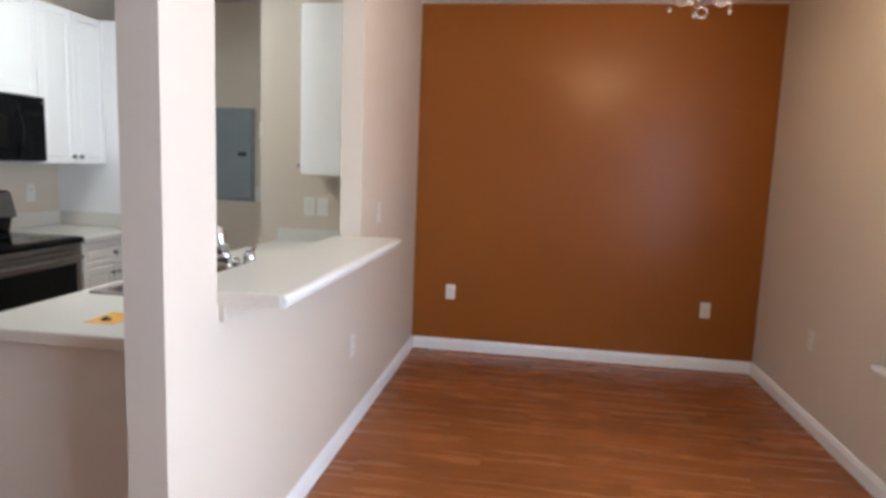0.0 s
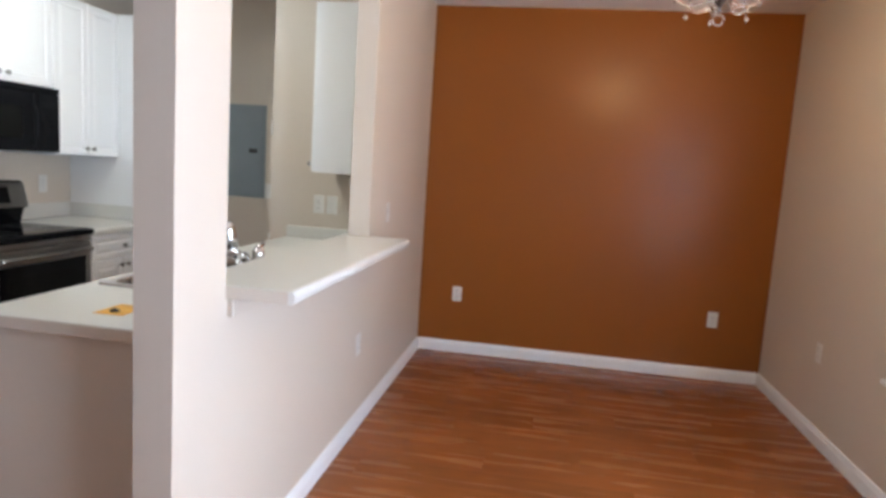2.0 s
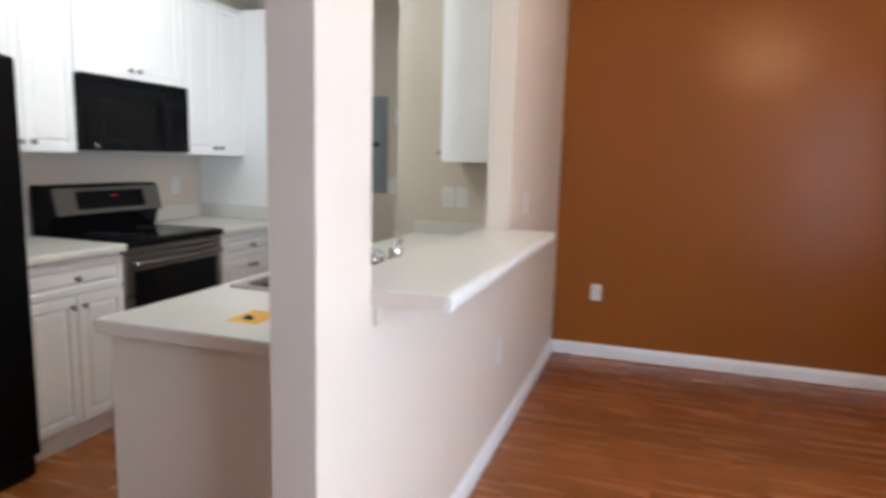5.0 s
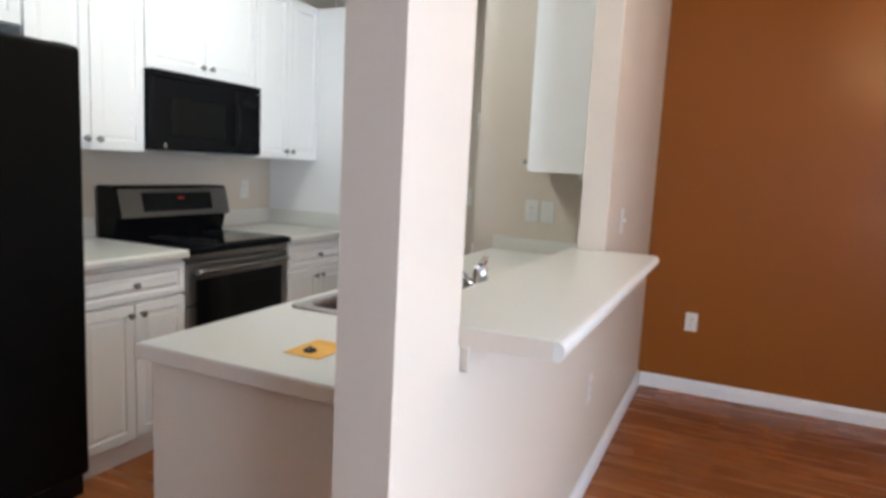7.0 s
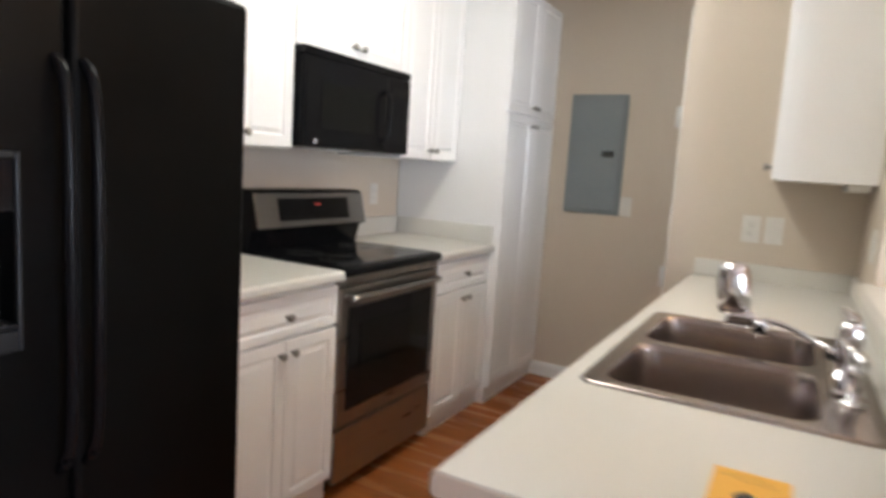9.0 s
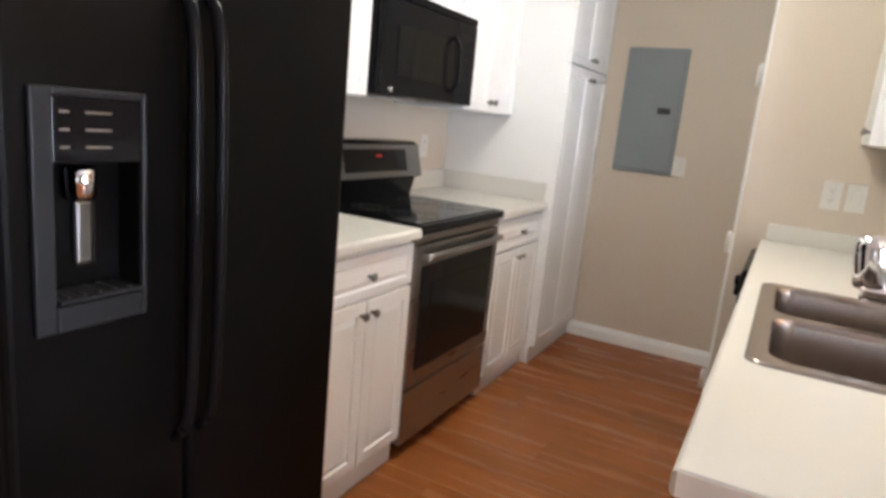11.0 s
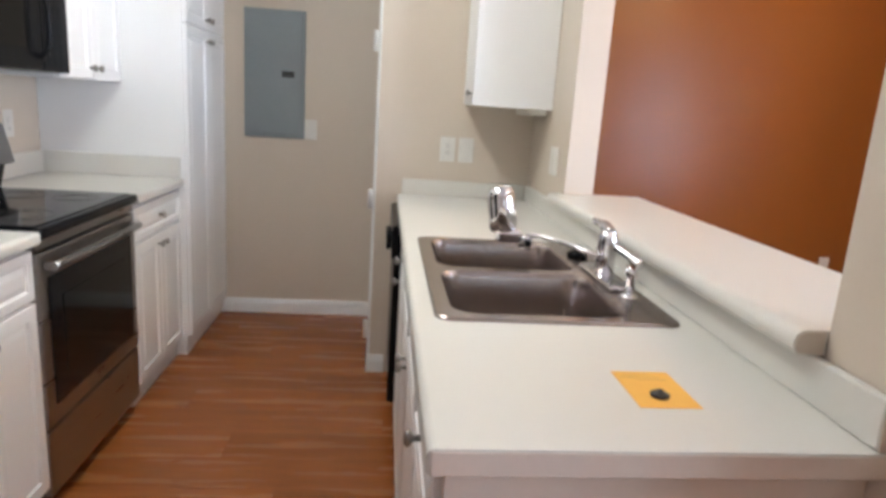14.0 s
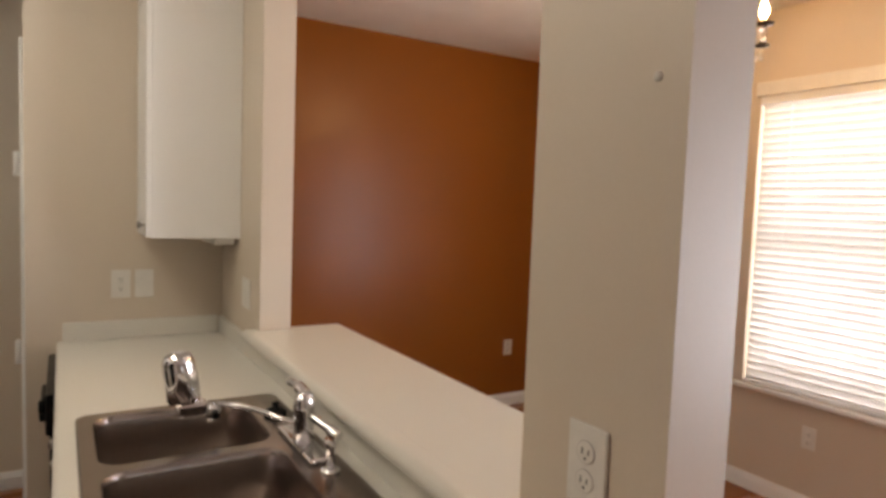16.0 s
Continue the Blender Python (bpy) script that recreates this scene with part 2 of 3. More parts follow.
def front(name, parent, m, w, h, knob_uv=None):
    """A door or drawer front with its knob, under a cabinet."""
    d = part(name, raised_panel(w, h), M_CAB, parent, m=m)
    if knob_uv:
        part("knob", knob(), M_KNOB, d, "brushed nickel knob", m=m @ Matrix.Translation((knob_uv[0], knob_uv[1], 0.019)))
    return d


def wall_box(name, x0, x1, y0, y1, z0, z1, material, label):
    return solid(name, box(x0, x1, y0, y1, z0, z1), material, label, "wall", "structure")


# ---- structure ----
CEIL = 2.61
XR, XL, YB, YK, YS = 2.54, -2.43, 7.105, 7.065, -1.50
KF, XC, YC = -0.114, -0.848, 6.20
CS, CN, YJ = 3.78, 4.05, 5.572
floor = solid("floor", box(XL - 0.12, XR + 0.12, YS - 0.12, YB + 0.12, -0.10, -0.009), M_UNDER, "reddish-brown laminate plank floor through dining area and kitchen", "floor", "structure")
solid("ceiling", box(XL - 0.12, XR + 0.12, YS - 0.12, YB + 0.12, CEIL, CEIL + 0.1), M_CEIL, "flat off-white painted ceiling", "ceiling", "structure")
wall_box("wall_brown", KF, XR, YB, YB + 0.12, 0, CEIL, M_BROWN, "glossy chocolate-brown accent wall behind the dining area")
wall_box("wall_half", KF, 0, CN, YJ, 0, 0.991, M_WALL, "tan half-height wall below the breakfast bar")
wall_box("wall_column", KF, 0, CS, CN, 0, CEIL, M_WALL, "tan painted wall end that closes the pass-through")
wall_box("wall_divider", KF, 0, YJ, YB, 0, CEIL, M_WALL, "tan painted wall between kitchen and dining area")
wall_box("wall_kitchen_back", XL, XC, YK, YK + 0.12, 0, CEIL, M_WALL, "tan painted back wall of the kitchen")
wall_box("wall_closet", XC, KF, YC, YK + 0.12, 0, CEIL, M_WALL, "tan painted closet wall at the sink counter's end")
wall_box("wall_kitchen_side", XL - 0.12, XL, YS - 0.12, YB + 0.12, 0, CEIL, M_WALL, "tan painted wall behind the range and cabinets")
wall_box("wall_fridge_return", XL, -1.75, 3.49, 3.60, 0, CEIL, M_WALL, "tan painted wall return beside the refrigerator")


def holed_wall(name, material, label, along, lo, hi, a, b, holes):
    """A wall with window holes. along x or y from lo to hi; a, b: its two faces; holes (from, to, sill, head)."""
    bm = bmesh.new()
    cuts, s = [], lo
    for h0, h1, z0, z1 in holes:
        cuts += [(s, h0, 0, CEIL), (h0, h1, 0, z0), (h0, h1, z1, CEIL)]
        s = h1
    cuts.append((s, hi, 0, CEIL))
    for p, q, z0, z1 in cuts:
        box(*((p, q, a, b) if along == "x" else (a, b, p, q)), z0, z1, bm=bm)
    return solid(name, bm, material, label, "wall", "structure")


W0, W1, WZ0, WZ1 = 4.25, 5.41, 0.59, 2.17
holed_wall("wall_right", M_WALL, "tan painted side wall of the dining area with a window", "y", YS - 0.12, YB, XR, XR + 0.12, [(2.3, 3.8, 0.45, 2.1), (W0, W1, WZ0, WZ1)])
holed_wall("wall_south", M_WALL, "tan painted wall of the living area with a window", "x", XL, XR, YS - 0.12, YS, [(0.25, 2.15, 0.45, 2.15)])


def baseboard(name, axis, lo, hi, face, out):
    """A stepped board against a face; out: +1 or -1, the way it stands off."""
    prof = [(0, 0), (0.016, 0), (0.016, 0.062), (0.012, 0.072), (0.010, 0.080), (0.005, 0.090), (0, 0.090)]
    solid(name, prism([(face + out * (d + 0.0005), z + 0.001) for d, z in prof], axis, lo, hi), M_TRIM, "white painted baseboard", "baseboard", "structure")


baseboard("baseboard_brown", "x", 0.016, XR - 0.016, YB, -1)
baseboard("baseboard_right", "y", YS, YB, XR, -1)
baseboard("baseboard_half", "y", CS, YB, 0, 1)
baseboard("baseboard_kitchen", "x", -1.80, XC - 0.016, YK, -1)
baseboard("baseboard_closet", "x", XC - 0.016, -0.775, YC, -1)
baseboard("baseboard_column", "x", KF, 0.016, CS, -1)


def window(name, wall_x, y0, y1, z0, z1):
    w = thing(name, wall_x, (y0 + y1) / 2, z0, "white-framed window with horizontal blinds, bright with daylight", "window", kind="structure")
    fx0, fx1 = wall_x + 0.07, wall_x + 0.11
    for n, b in (("window_frame", (fx0, fx1, y0, y0 + 0.04, z0, z1)), ("window_frame", (fx0, fx1, y1 - 0.04, y1, z0, z1)), ("window_frame", (fx0, fx1, y0 + 0.04, y1 - 0.04, z0, z0 + 0.04)), ("window_frame", (fx0, fx1, y0 + 0.04, y1 - 0.04, z1 - 0.04, z1)), ("meeting_rail", (fx0 + 0.004, fx1 - 0.004, y0 + 0.04, y1 - 0.04, (z0 + z1) / 2 - 0.02, (z0 + z1) / 2 + 0.02))):
        part(n, box(*b, bevel=0.004), M_TRIM, w)
    for a, b in ((z0 + 0.04, (z0 + z1) / 2 - 0.02), ((z0 + z1) / 2 + 0.02, z1 - 0.04)):
        g = part("pane", box(fx0 + 0.017, fx0 + 0.021, y0 + 0.04, y1 - 0.04, a, b), M_PANE, w)
        g.visible_shadow = False
    part("window_sill", box(wall_x - 0.035, wall_x + 0.07, y0 - 0.04, y1 + 0.04, z0 - 0.025, z0 - 0.001, bevel=0.005), M_TRIM, w)
    return w


def blind(wall_x, y0, y1, z0, z1, step=0.040):
    b = thing("window_blind", wall_x, (y0 + y1) / 2, z0, "lowered white horizontal slat blind, tilted nearly shut", "blind")
    part("head_rail", box(wall_x - 0.012, wall_x + 0.045, y0 + 0.006, y1 - 0.006, z1 - 0.055, z1 - 0.002, bevel=0.004), M_TRIM, b)
    part("valance", box(wall_x - 0.030, wall_x - 0.0125, y0 - 0.012, y1 + 0.012, z1 - 0.012, z1 + 0.062, bevel=0.004), M_PLATE, b, "cream blind valance")
    part("bottom_rail", box(wall_x + 0.004, wall_x + 0.030, y0 + 0.008, y1 - 0.008, z0 + 0.004, z0 + 0.020, bevel=0.004), M_TRIM, b)
    slat = prism([(-0.022, -0.0015), (0, 0.0015), (0.022, -0.0015), (0.022, 0.0010), (0, 0.0040), (-0.022, 0.0010)], "y", y0 + 0.010, y1 - 0.010)
    slat.transform(Matrix.Rotation(radians(66), 4, "Y"))
    me = bpy.data.meshes.new("slat")
    slat.to_mesh(me)
    slat.free()
    me.materials.append(M_SLAT)
    base = where(b)
    n = int((z1 - z0 - 0.09) / step)
    for i in range(n + 1):
        s = new("slat", me)
        s.parent = b
        s.location = Vector((wall_x + 0.018, 0, z1 - 0.075 - i * step)) - Vector((base.x, 0, base.z)) - Vector((0, base.y, 0))
    for y in (y0 + 0.18, y1 - 0.18):
        part("ladder_cord", tube([(wall_x - 0.004, y, z0 + 0.02), (wall_x - 0.004, y, z1 - 0.05)], 0.0012, 6), M_TRIM, b)
    return b


window("window_1", XR, W0, W1, WZ0, WZ1)
blind(XR, W0, W1, WZ0, WZ1)
window("window_2", XR, 2.3, 3.8, 0.45, 2.1)
w3 = thing("window_3", 1.2, YS, 0.45, "white-framed living-room window", "window", kind="structure")
for a, b in ((0.25, 0.29), (1.18, 1.22), (2.11, 2.15)):
    part("window_frame", box(a, b, YS - 0.10, YS - 0.06, 0.45, 2.15, bevel=0.004), M_TRIM, w3)
for a, b in ((0.29, 1.18), (1.22, 2.11)):
    g = part("pane", box(a, b, YS - 0.083, YS - 0.079, 0.45, 2.15), M_PANE, w3)
    g.visible_shadow = False
solid("ground", box(-60, 60, -60, 60, -0.6, -0.5), mat("lawn", (0.07, 0.10, 0.035), rough=0.9, scale=0.5, bump=0.2), "grass ground outside the windows", "ground", "structure")

# closet door beside the sink counter, in the wall that faces the aisle
cd = thing("door_1", XC, 6.66, 0, "closed white closet door with nickel hinges", "door", kind="structure")
part("door_slab", box(XC - 0.012, XC - 0.0005, 6.32, 6.98, 0.01, 2.03, bevel=0.002), M_TRIM, cd)
for a, b, z0, z1 in ((6.255, 6.317, 0, 2.095), (6.983, 7.045, 0, 2.095), (6.317, 6.983, 2.033, 2.095)):
    part("door_casing", box(XC - 0.016, XC - 0.0005, a, b, z0, z1, bevel=0.004), M_TRIM, cd)
for z in (0.20, 0.87, 1.61):
    part("hinge", lathe([(0.011, -0.045), (0.011, 0.045), (0.005, 0.052)], 12), M_TRIM, cd, "painted hinge knuckle", m=at(XC - 0.027, 6.267, z))

# ---- counters ----
def nose(edge, out, back, z1=0.915, t=0.038):
    """Counter profile with a rolled front edge; edge: the front's place, out: +1 or -1, the way it faces."""
    r = 0.012
    arc = [(edge - out * (r - r * math.cos(a)), z1 - r + r * math.sin(a)) for a in (0, 0.4, 0.8, 1.2, math.pi / 2)]
    low = [(edge - out * (0.008 - 0.008 * math.cos(a)), z1 - t + 0.008 - 0.008 * math.sin(a)) for a in (math.pi / 2, 0.8, 0)]
    return [(back, z1 - t)] + low + arc + [(back, z1)]


CF = -1.776
for y0, y1, lab in ((4.475, 5.026, "cream speckled laminate worktop beside the refrigerator"), (5.762, 6.343, "cream speckled laminate worktop beside the pantry cabinet")):
    c = thing("worktop", (CF + XL) / 2, (y0 + y1) / 2, 0.877, lab, "worktop", "worktops on the range wall")
    part("slab", prism(nose(CF, 1, XL + 0.001), "y", y0, y1), M_LAM, c)
    part("upstand", box(XL + 0.001, XL + 0.02, y0, y1, 0.9155, 1.015, bevel=0.003), M_LAM, c)
    if y1 > 6:
        part("upstand", box(XL + 0.021, CF - 0.015, y1 - 0.019, y1, 0.9155, 1.015, bevel=0.003), M_LAM, c)

SX0, SX1, SY0, SY1 = -0.699, -0.171, 4.38, 5.19
PF, PN, PE = -0.746, 3.893, YC - 0.001
pen = thing("peninsula_worktop", -0.42, 5.05, 0.877, "cream speckled laminate worktop of the sink peninsula", "worktop")
part("slab", prism(nose(PF, -1, SX0 + 0.012), "y", PN, PE), M_LAM, pen)
for b in ((SX0 + 0.012, KF - 0.001, PN, SY0 + 0.012), (SX0 + 0.012, KF - 0.001, SY1 - 0.012, PE), (SX1 - 0.012, KF - 0.001, SY0 + 0.012, SY1 - 0.012)):
    part("slab", box(*b, 0.877, 0.915), M_LAM, pen)
part("upstand", box(KF - 0.020, KF - 0.001, PN + 0.004, PE - 0.02, 0.9155, 0.9905, bevel=0.004), M_LAM, pen)
part("end_band", box(PF + 0.006, KF - 0.002, PN - 0.0035, PN - 0.0005, 0.878, 0.9125, bevel=0.001, seg=1), M_WALL, pen, "tan end strip of the worktop")
part("end_band", box(KF - 0.0195, KF - 0.0015, PN + 0.0005, PN + 0.0035, 0.9165, 0.9885, bevel=0.001, seg=1), M_WALL, pen, "tan end strip of the upstand")
part("upstand", box(PF + 0.02, KF - 0.022, PE - 0.019, PE - 0.0005, 0.9155, 0.9905, bevel=0.004), M_LAM, pen)

# breakfast bar top on the half wall
bar = thing("bar_top", 0.04, 4.85, 0.992, "cream laminate breakfast bar top with a rounded edge", "bar top")
BX0, BX1, BY0, BY1 = -0.168, 0.217, 4.054, 5.612
BZ0, BZ1 = 0.992, 1.033
part("slab", box(KF - 0.001, BX1 - 0.0215, BY0, YJ - 0.002, BZ0, BZ1), M_LAM, bar)
part("slab_end", box(0.002, BX1 - 0.0215, YJ - 0.0015, BY1, BZ0, BZ1), M_LAM, bar)
part("rolled_edge", prism([(BX1 - 0.021, BZ0), (BX1 - 0.01, BZ0)] + [(BX1 - 0.018 + 0.018 * math.cos(a), BZ0 + 0.020 + 0.0205 * math.sin(a)) for a in (-1.2, -0.8, -0.4, 0, 0.4, 0.8, 1.2)] + [(BX1 - 0.021, BZ1)], "y", BY0, BY1), M_LAM, bar)
part("kitchen_edge", prism([(KF - 0.0015, BZ0), (KF - 0.0015, BZ1)] + [(BX0 + 0.022 - 0.022 * math.cos(a), BZ0 + 0.019 + 0.022 * math.sin(a)) for a in (1.5, 1.2, 0.9, 0.6, 0.3, 0, -0.4, -0.8)] + [(BX0 + 0.010, BZ0)], "y", BY0, YJ + 0.05), M_LAM, bar)
part("end_cap", prism([(KF - 0.004, BZ0 + 0.001)] + [(BX0 + 0.024 - 0.021 * math.cos(a), BZ0 + 0.019 + 0.020 * math.sin(a)) for a in (-0.8, -0.3, 0.2, 0.7, 1.2)] + [(KF - 0.004, BZ1 - 0.001)], "y", BY0 - 0.003, BY0 - 0.0003), M_WALL, bar, "tan painted end of the bar edge")

part("end_cap", box(KF + 0.002, BX1 - 0.022, BY0 - 0.003, BY0 - 0.0003, BZ0 + 0.001, BZ1 - 0.002), M_WALL, bar, "tan end strip of the bar top")
solid("trim_bar_ledger", box(0.001, 0.020, BY0 + 0.004, BY1 - 0.06, 0.936, 0.9905, bevel=0.003), M_WALL, "tan painted ledger strip under the bar top", "trim", "structure")

# ---- cabinets on the range wall ----
def carcass(parent, x0, x1, y0, y1, z0, z1):
    part("body", box(x0, x1, y0, y1, z0, z1, bevel=0.0015, seg=1), M_CAB, parent)


def upper(y0, y1, z0, z1, label, knobs="centre"):
    c = thing("wall_cabinet", -2.25, (y0 + y1) / 2, z0, label, "wall cabinet", "white wall cabinets")
    carcass(c, XL + 0.001, -2.065, y0 + 0.001, y1 - 0.001, z0, z1)
    half = (y1 - y0) / 2
    w, h = half - 0.005, z1 - z0 - 0.008
    front("door", c, at(-2.0645, y0 + 0.003, z0 + 0.004, FACE_PX), w, h, (w - 0.028, 0.045))
    front("door", c, at(-2.0645, y0 + half + 0.002, z0 + 0.004, FACE_PX), w, h, (0.028, 0.045))
    return c


TOP = 2.31
upper(3.605, 4.470, 1.80, TOP, "short white two-door cabinet above the refrigerator")
upper(4.474, 5.018, 1.348, TOP, "white two-door wall cabinet beside the microwave")
upper(5.022, 5.756, 1.738, TOP, "short white two-door cabinet above the microwave")
upper(5.760, 6.343, 1.348, TOP, "white two-door wall cabinet beside the pantry cabinet")


def base(y0, y1, label):
    c = thing("base_cabinet", -2.11, (y0 + y1) / 2, 0, label, "base cabinet", "white base cabinets")
    fx = -1.818
    carcass(c, XL + 0.001, fx, y0 + 0.001, y1 - 0.001, 0.10, 0.8765)
    part("toe_kick", box(XL + 0.001, fx - 0.015, y0 + 0.001, y1 - 0.001, 0.001, 0.0995), M_CAB, c)
    w = y1 - y0 - 0.006
    front("drawer_front", c, at(fx + 0.0005, y0 + 0.003, 0.715, FACE_PX), w, 0.145, (w / 2, 0.0725))
    half = (y1 - y0) / 2
    dw = half - 0.005
    front("door", c, at(fx + 0.0005, y0 + 0.003, 0.105, FACE_PX), dw, 0.60, (dw - 0.028, 0.555))
    front("door", c, at(fx + 0.0005, y0 + half + 0.002, 0.105, FACE_PX), dw, 0.60, (0.028, 0.555))


base(4.478, 5.024, "white two-door base cabinet with one wide drawer")
base(5.764, 6.343, "white two-door base cabinet with one drawer by the pantry")

PY0, PFX = 6.345, -1.772
pan = thing("pantry_cabinet", -2.1, 6.70, 0, "tall white pantry cabinet with four raised-panel doors", "pantry cabinet")
carcass(pan, XL + 0.001, PFX, PY0, YK - 0.001, 0.10, TOP)
part("toe_kick", box(XL + 0.001, PFX - 0.012, PY0, YK - 0.001, 0.001, 0.0995), M_CAB, pan)
pw = (YK - PY0) / 2 - 0.005
for y in (PY0 + 0.003, PY0 + (YK - PY0) / 2 + 0.002):
    inner = pw - 0.028 if y < 6.5 else 0.028
    front("door", pan, at(PFX + 0.0005, y, 1.640, FACE_PX), pw, 0.662, (inner, 0.045))
    front("door", pan, at(PFX + 0.0005, y, 0.105, FACE_PX), pw, 1.527, (inner, 1.475))

# ---- range ----
rg = thing("range", -2.1, 5.39, 0, "stainless steel electric range with black glass cooktop", "range")
Y0, Y1, FX = 5.030, 5.758, -1.80
part("body", box(XL + 0.03, FX - 0.03, Y0, Y1, 0.055, 0.885, bevel=0.004), M_BLACK, rg, "black enamel sides")
for y in (Y0 + 0.05, Y1 - 0.05):
    for x in (FX - 0.09, XL + 0.09):
        part("foot", lathe([(0.018, 0.0), (0.018, 0.02), (0.010, 0.022), (0.010, 0.056)], 12), M_BLACK, rg, m=at(x, y, 0))
part("cooktop", box(XL + 0.10, FX + 0.022, Y0, Y1, 0.886, 0.921, bevel=0.010, seg=3), M_BLACK, rg, "black cooktop rim")
top = part("glass", box(XL + 0.13, FX - 0.005, Y0 + 0.02, Y1 - 0.02, 0.9205, 0.9245, bevel=0.002), M_BGLASS, rg, "black ceramic glass")
for x, y, rr in ((-2.13, 5.21, 0.075), (-2.13, 5.58, 0.09), (-1.93, 5.21, 0.10), (-1.93, 5.58, 0.075)):
    ring = bmesh.new()
    for rad in (rr, rr * 0.62):
        tube([(x + rad * math.cos(a), y + rad * math.sin(a), 0.9247) for a in (2 * math.pi * k / 40 for k in range(41))], 0.0007, 4, bm=ring)
    part("burner_ring", ring, M_SLOT, rg)
part("drawer", box(FX - 0.0295, FX, Y0 + 0.004, Y1 - 0.004, 0.060, 0.280, bevel=0.006), M_STEEL, rg, "stainless storage drawer")
door = part("oven_door", box(FX - 0.0295, FX + 0.004, Y0 + 0.004, Y1 - 0.004, 0.290, 0.845, bevel=0.008), M_STEEL, rg, "stainless oven door")
part("door_border", box(FX + 0.0045, FX + 0.008, Y0 + 0.055, Y1 - 0.055, 0.355, 0.765, bevel=0.003), M_BGLASS, door, "black glass border")
part("oven_window", box(FX + 0.0085, FX + 0.0105, Y0 + 0.13, Y1 - 0.13, 0.43, 0.69, bevel=0.001), M_OVENGLASS, door, "smoked glass window")
hy0, hy1 = Y0 + 0.035, Y1 - 0.035
part("handle", tube(smooth_path([(FX + 0.034, hy0, 0.803), (FX + 0.041, hy0 + 0.2, 0.803), (FX + 0.041, hy1 - 0.2, 0.803), (FX + 0.034, hy1, 0.803)]), 0.014, 12), M_STEEL, door, "stainless bar handle")
for y in (hy0 + 0.012, hy1 - 0.012):
    part("handle_bracket", box(FX + 0.0045, FX + 0.036, y - 0.012, y + 0.012, 0.791, 0.815, bevel=0.004), M_STEEL, door)
part("front_trim", box(FX - 0.0295, FX + 0.002, Y0 + 0.004, Y1 - 0.004, 0.852, 0.8855, bevel=0.003), M_STEEL, rg)
bg = part("backguard", prism([(XL + 0.03, 0.886), (XL + 0.099, 0.886), (XL + 0.145, 0.925), (XL + 0.165, 1.01), (XL + 0.200, 1.02), (XL + 0.165, 1.165), (XL + 0.14, 1.178), (XL + 0.03, 1.178)], "y", Y0, Y1), M_BLACK, rg, "black backguard")
slope = (Vector((XL + 0.165, 0, 1.165)) - Vector((XL + 0.200, 0, 1.02)))
tilt = math.degrees(math.atan2(-slope.x, slope.z))
FR = at(XL + 0.2005, Y0, 1.022) @ pose(0, 0, 0, 0, -tilt, 0) @ FACE_PX
part("fascia", box(0.004, Y1 - Y0 - 0.004, 0, 0.146, 0, 0.005, bevel=0.002), M_STEEL_DARK, bg, "dark stainless control fascia", m=FR)
part("display", box(0.13, Y1 - Y0 - 0.13, 0.026, 0.124, 0.0052, 0.0072, bevel=0.001), M_BGLASS, bg, "black touch control panel", m=FR)
part("clock", box(0.36, 0.40, 0.09, 0.10, 0.0074, 0.0080), M_LED, bg, "red clock digits", m=FR)

# ---- microwave ----
mw = thing("microwave", -2.18, 5.39, 1.358, "black over-the-range microwave with a dark window", "microwave")
MX = -2.0
part("body", box(XL + 0.002, MX - 0.03, 5.022, 5.756, 1.363, 1.7365, bevel=0.004), M_BLACK, mw)
part("grille", box(MX - 0.0295, MX - 0.004, 5.022, 5.756, 1.706, 1.7365, bevel=0.003), M_BLACK, mw)
md = part("door", box(MX - 0.0295, MX, 5.022, 5.566, 1.365, 1.704, bevel=0.010, seg=3), M_BLACK, mw)
part("window", box(MX + 0.0005, MX + 0.0025, 5.121, 5.475, 1.435, 1.615, bevel=0.001), M_OVENGLASS, md, "smoked mesh window")
part("badge", lathe([(0.011, 0), (0.011, 0.002), (0.008, 0.003)], 16), M_CHROME, md, "round chrome badge", m=at(MX + 0.0005, 5.092, 1.385, FACE_PX))
part("handle", tube(smooth_path([(MX + 0.004, 5.538, 1.41), (MX + 0.030, 5.539, 1.44), (MX + 0.036, 5.540, 1.52), (MX + 0.030, 5.539, 1.60), (MX + 0.004, 5.538, 1.63)]), 0.010, 10), M_BLACK, md)
mc = part("control_panel", box(MX - 0.0295, MX - 0.002, 5.568, 5.756, 1.365, 1.704, bevel=0.006), M_BLACK, mw)
part("display", box(MX - 0.0015, MX - 0.0005, 5.600, 5.724, 1.62, 1.655), M_BGLASS, mc)
for i in range(5):
    for j in range(3):
        part("button", box(MX - 0.0018, MX - 0.0008, 5.602 + j * 0.043, 5.636 + j * 0.043, 1.39 + i * 0.042, 1.42 + i * 0.042, bevel=0.0004, seg=1), M_BLACK, mc)
part("light_lens", box(-2.25, -2.13, 5.312, 5.485, 1.3560, 1.3625, bevel=0.001), M_PLATE, mw)

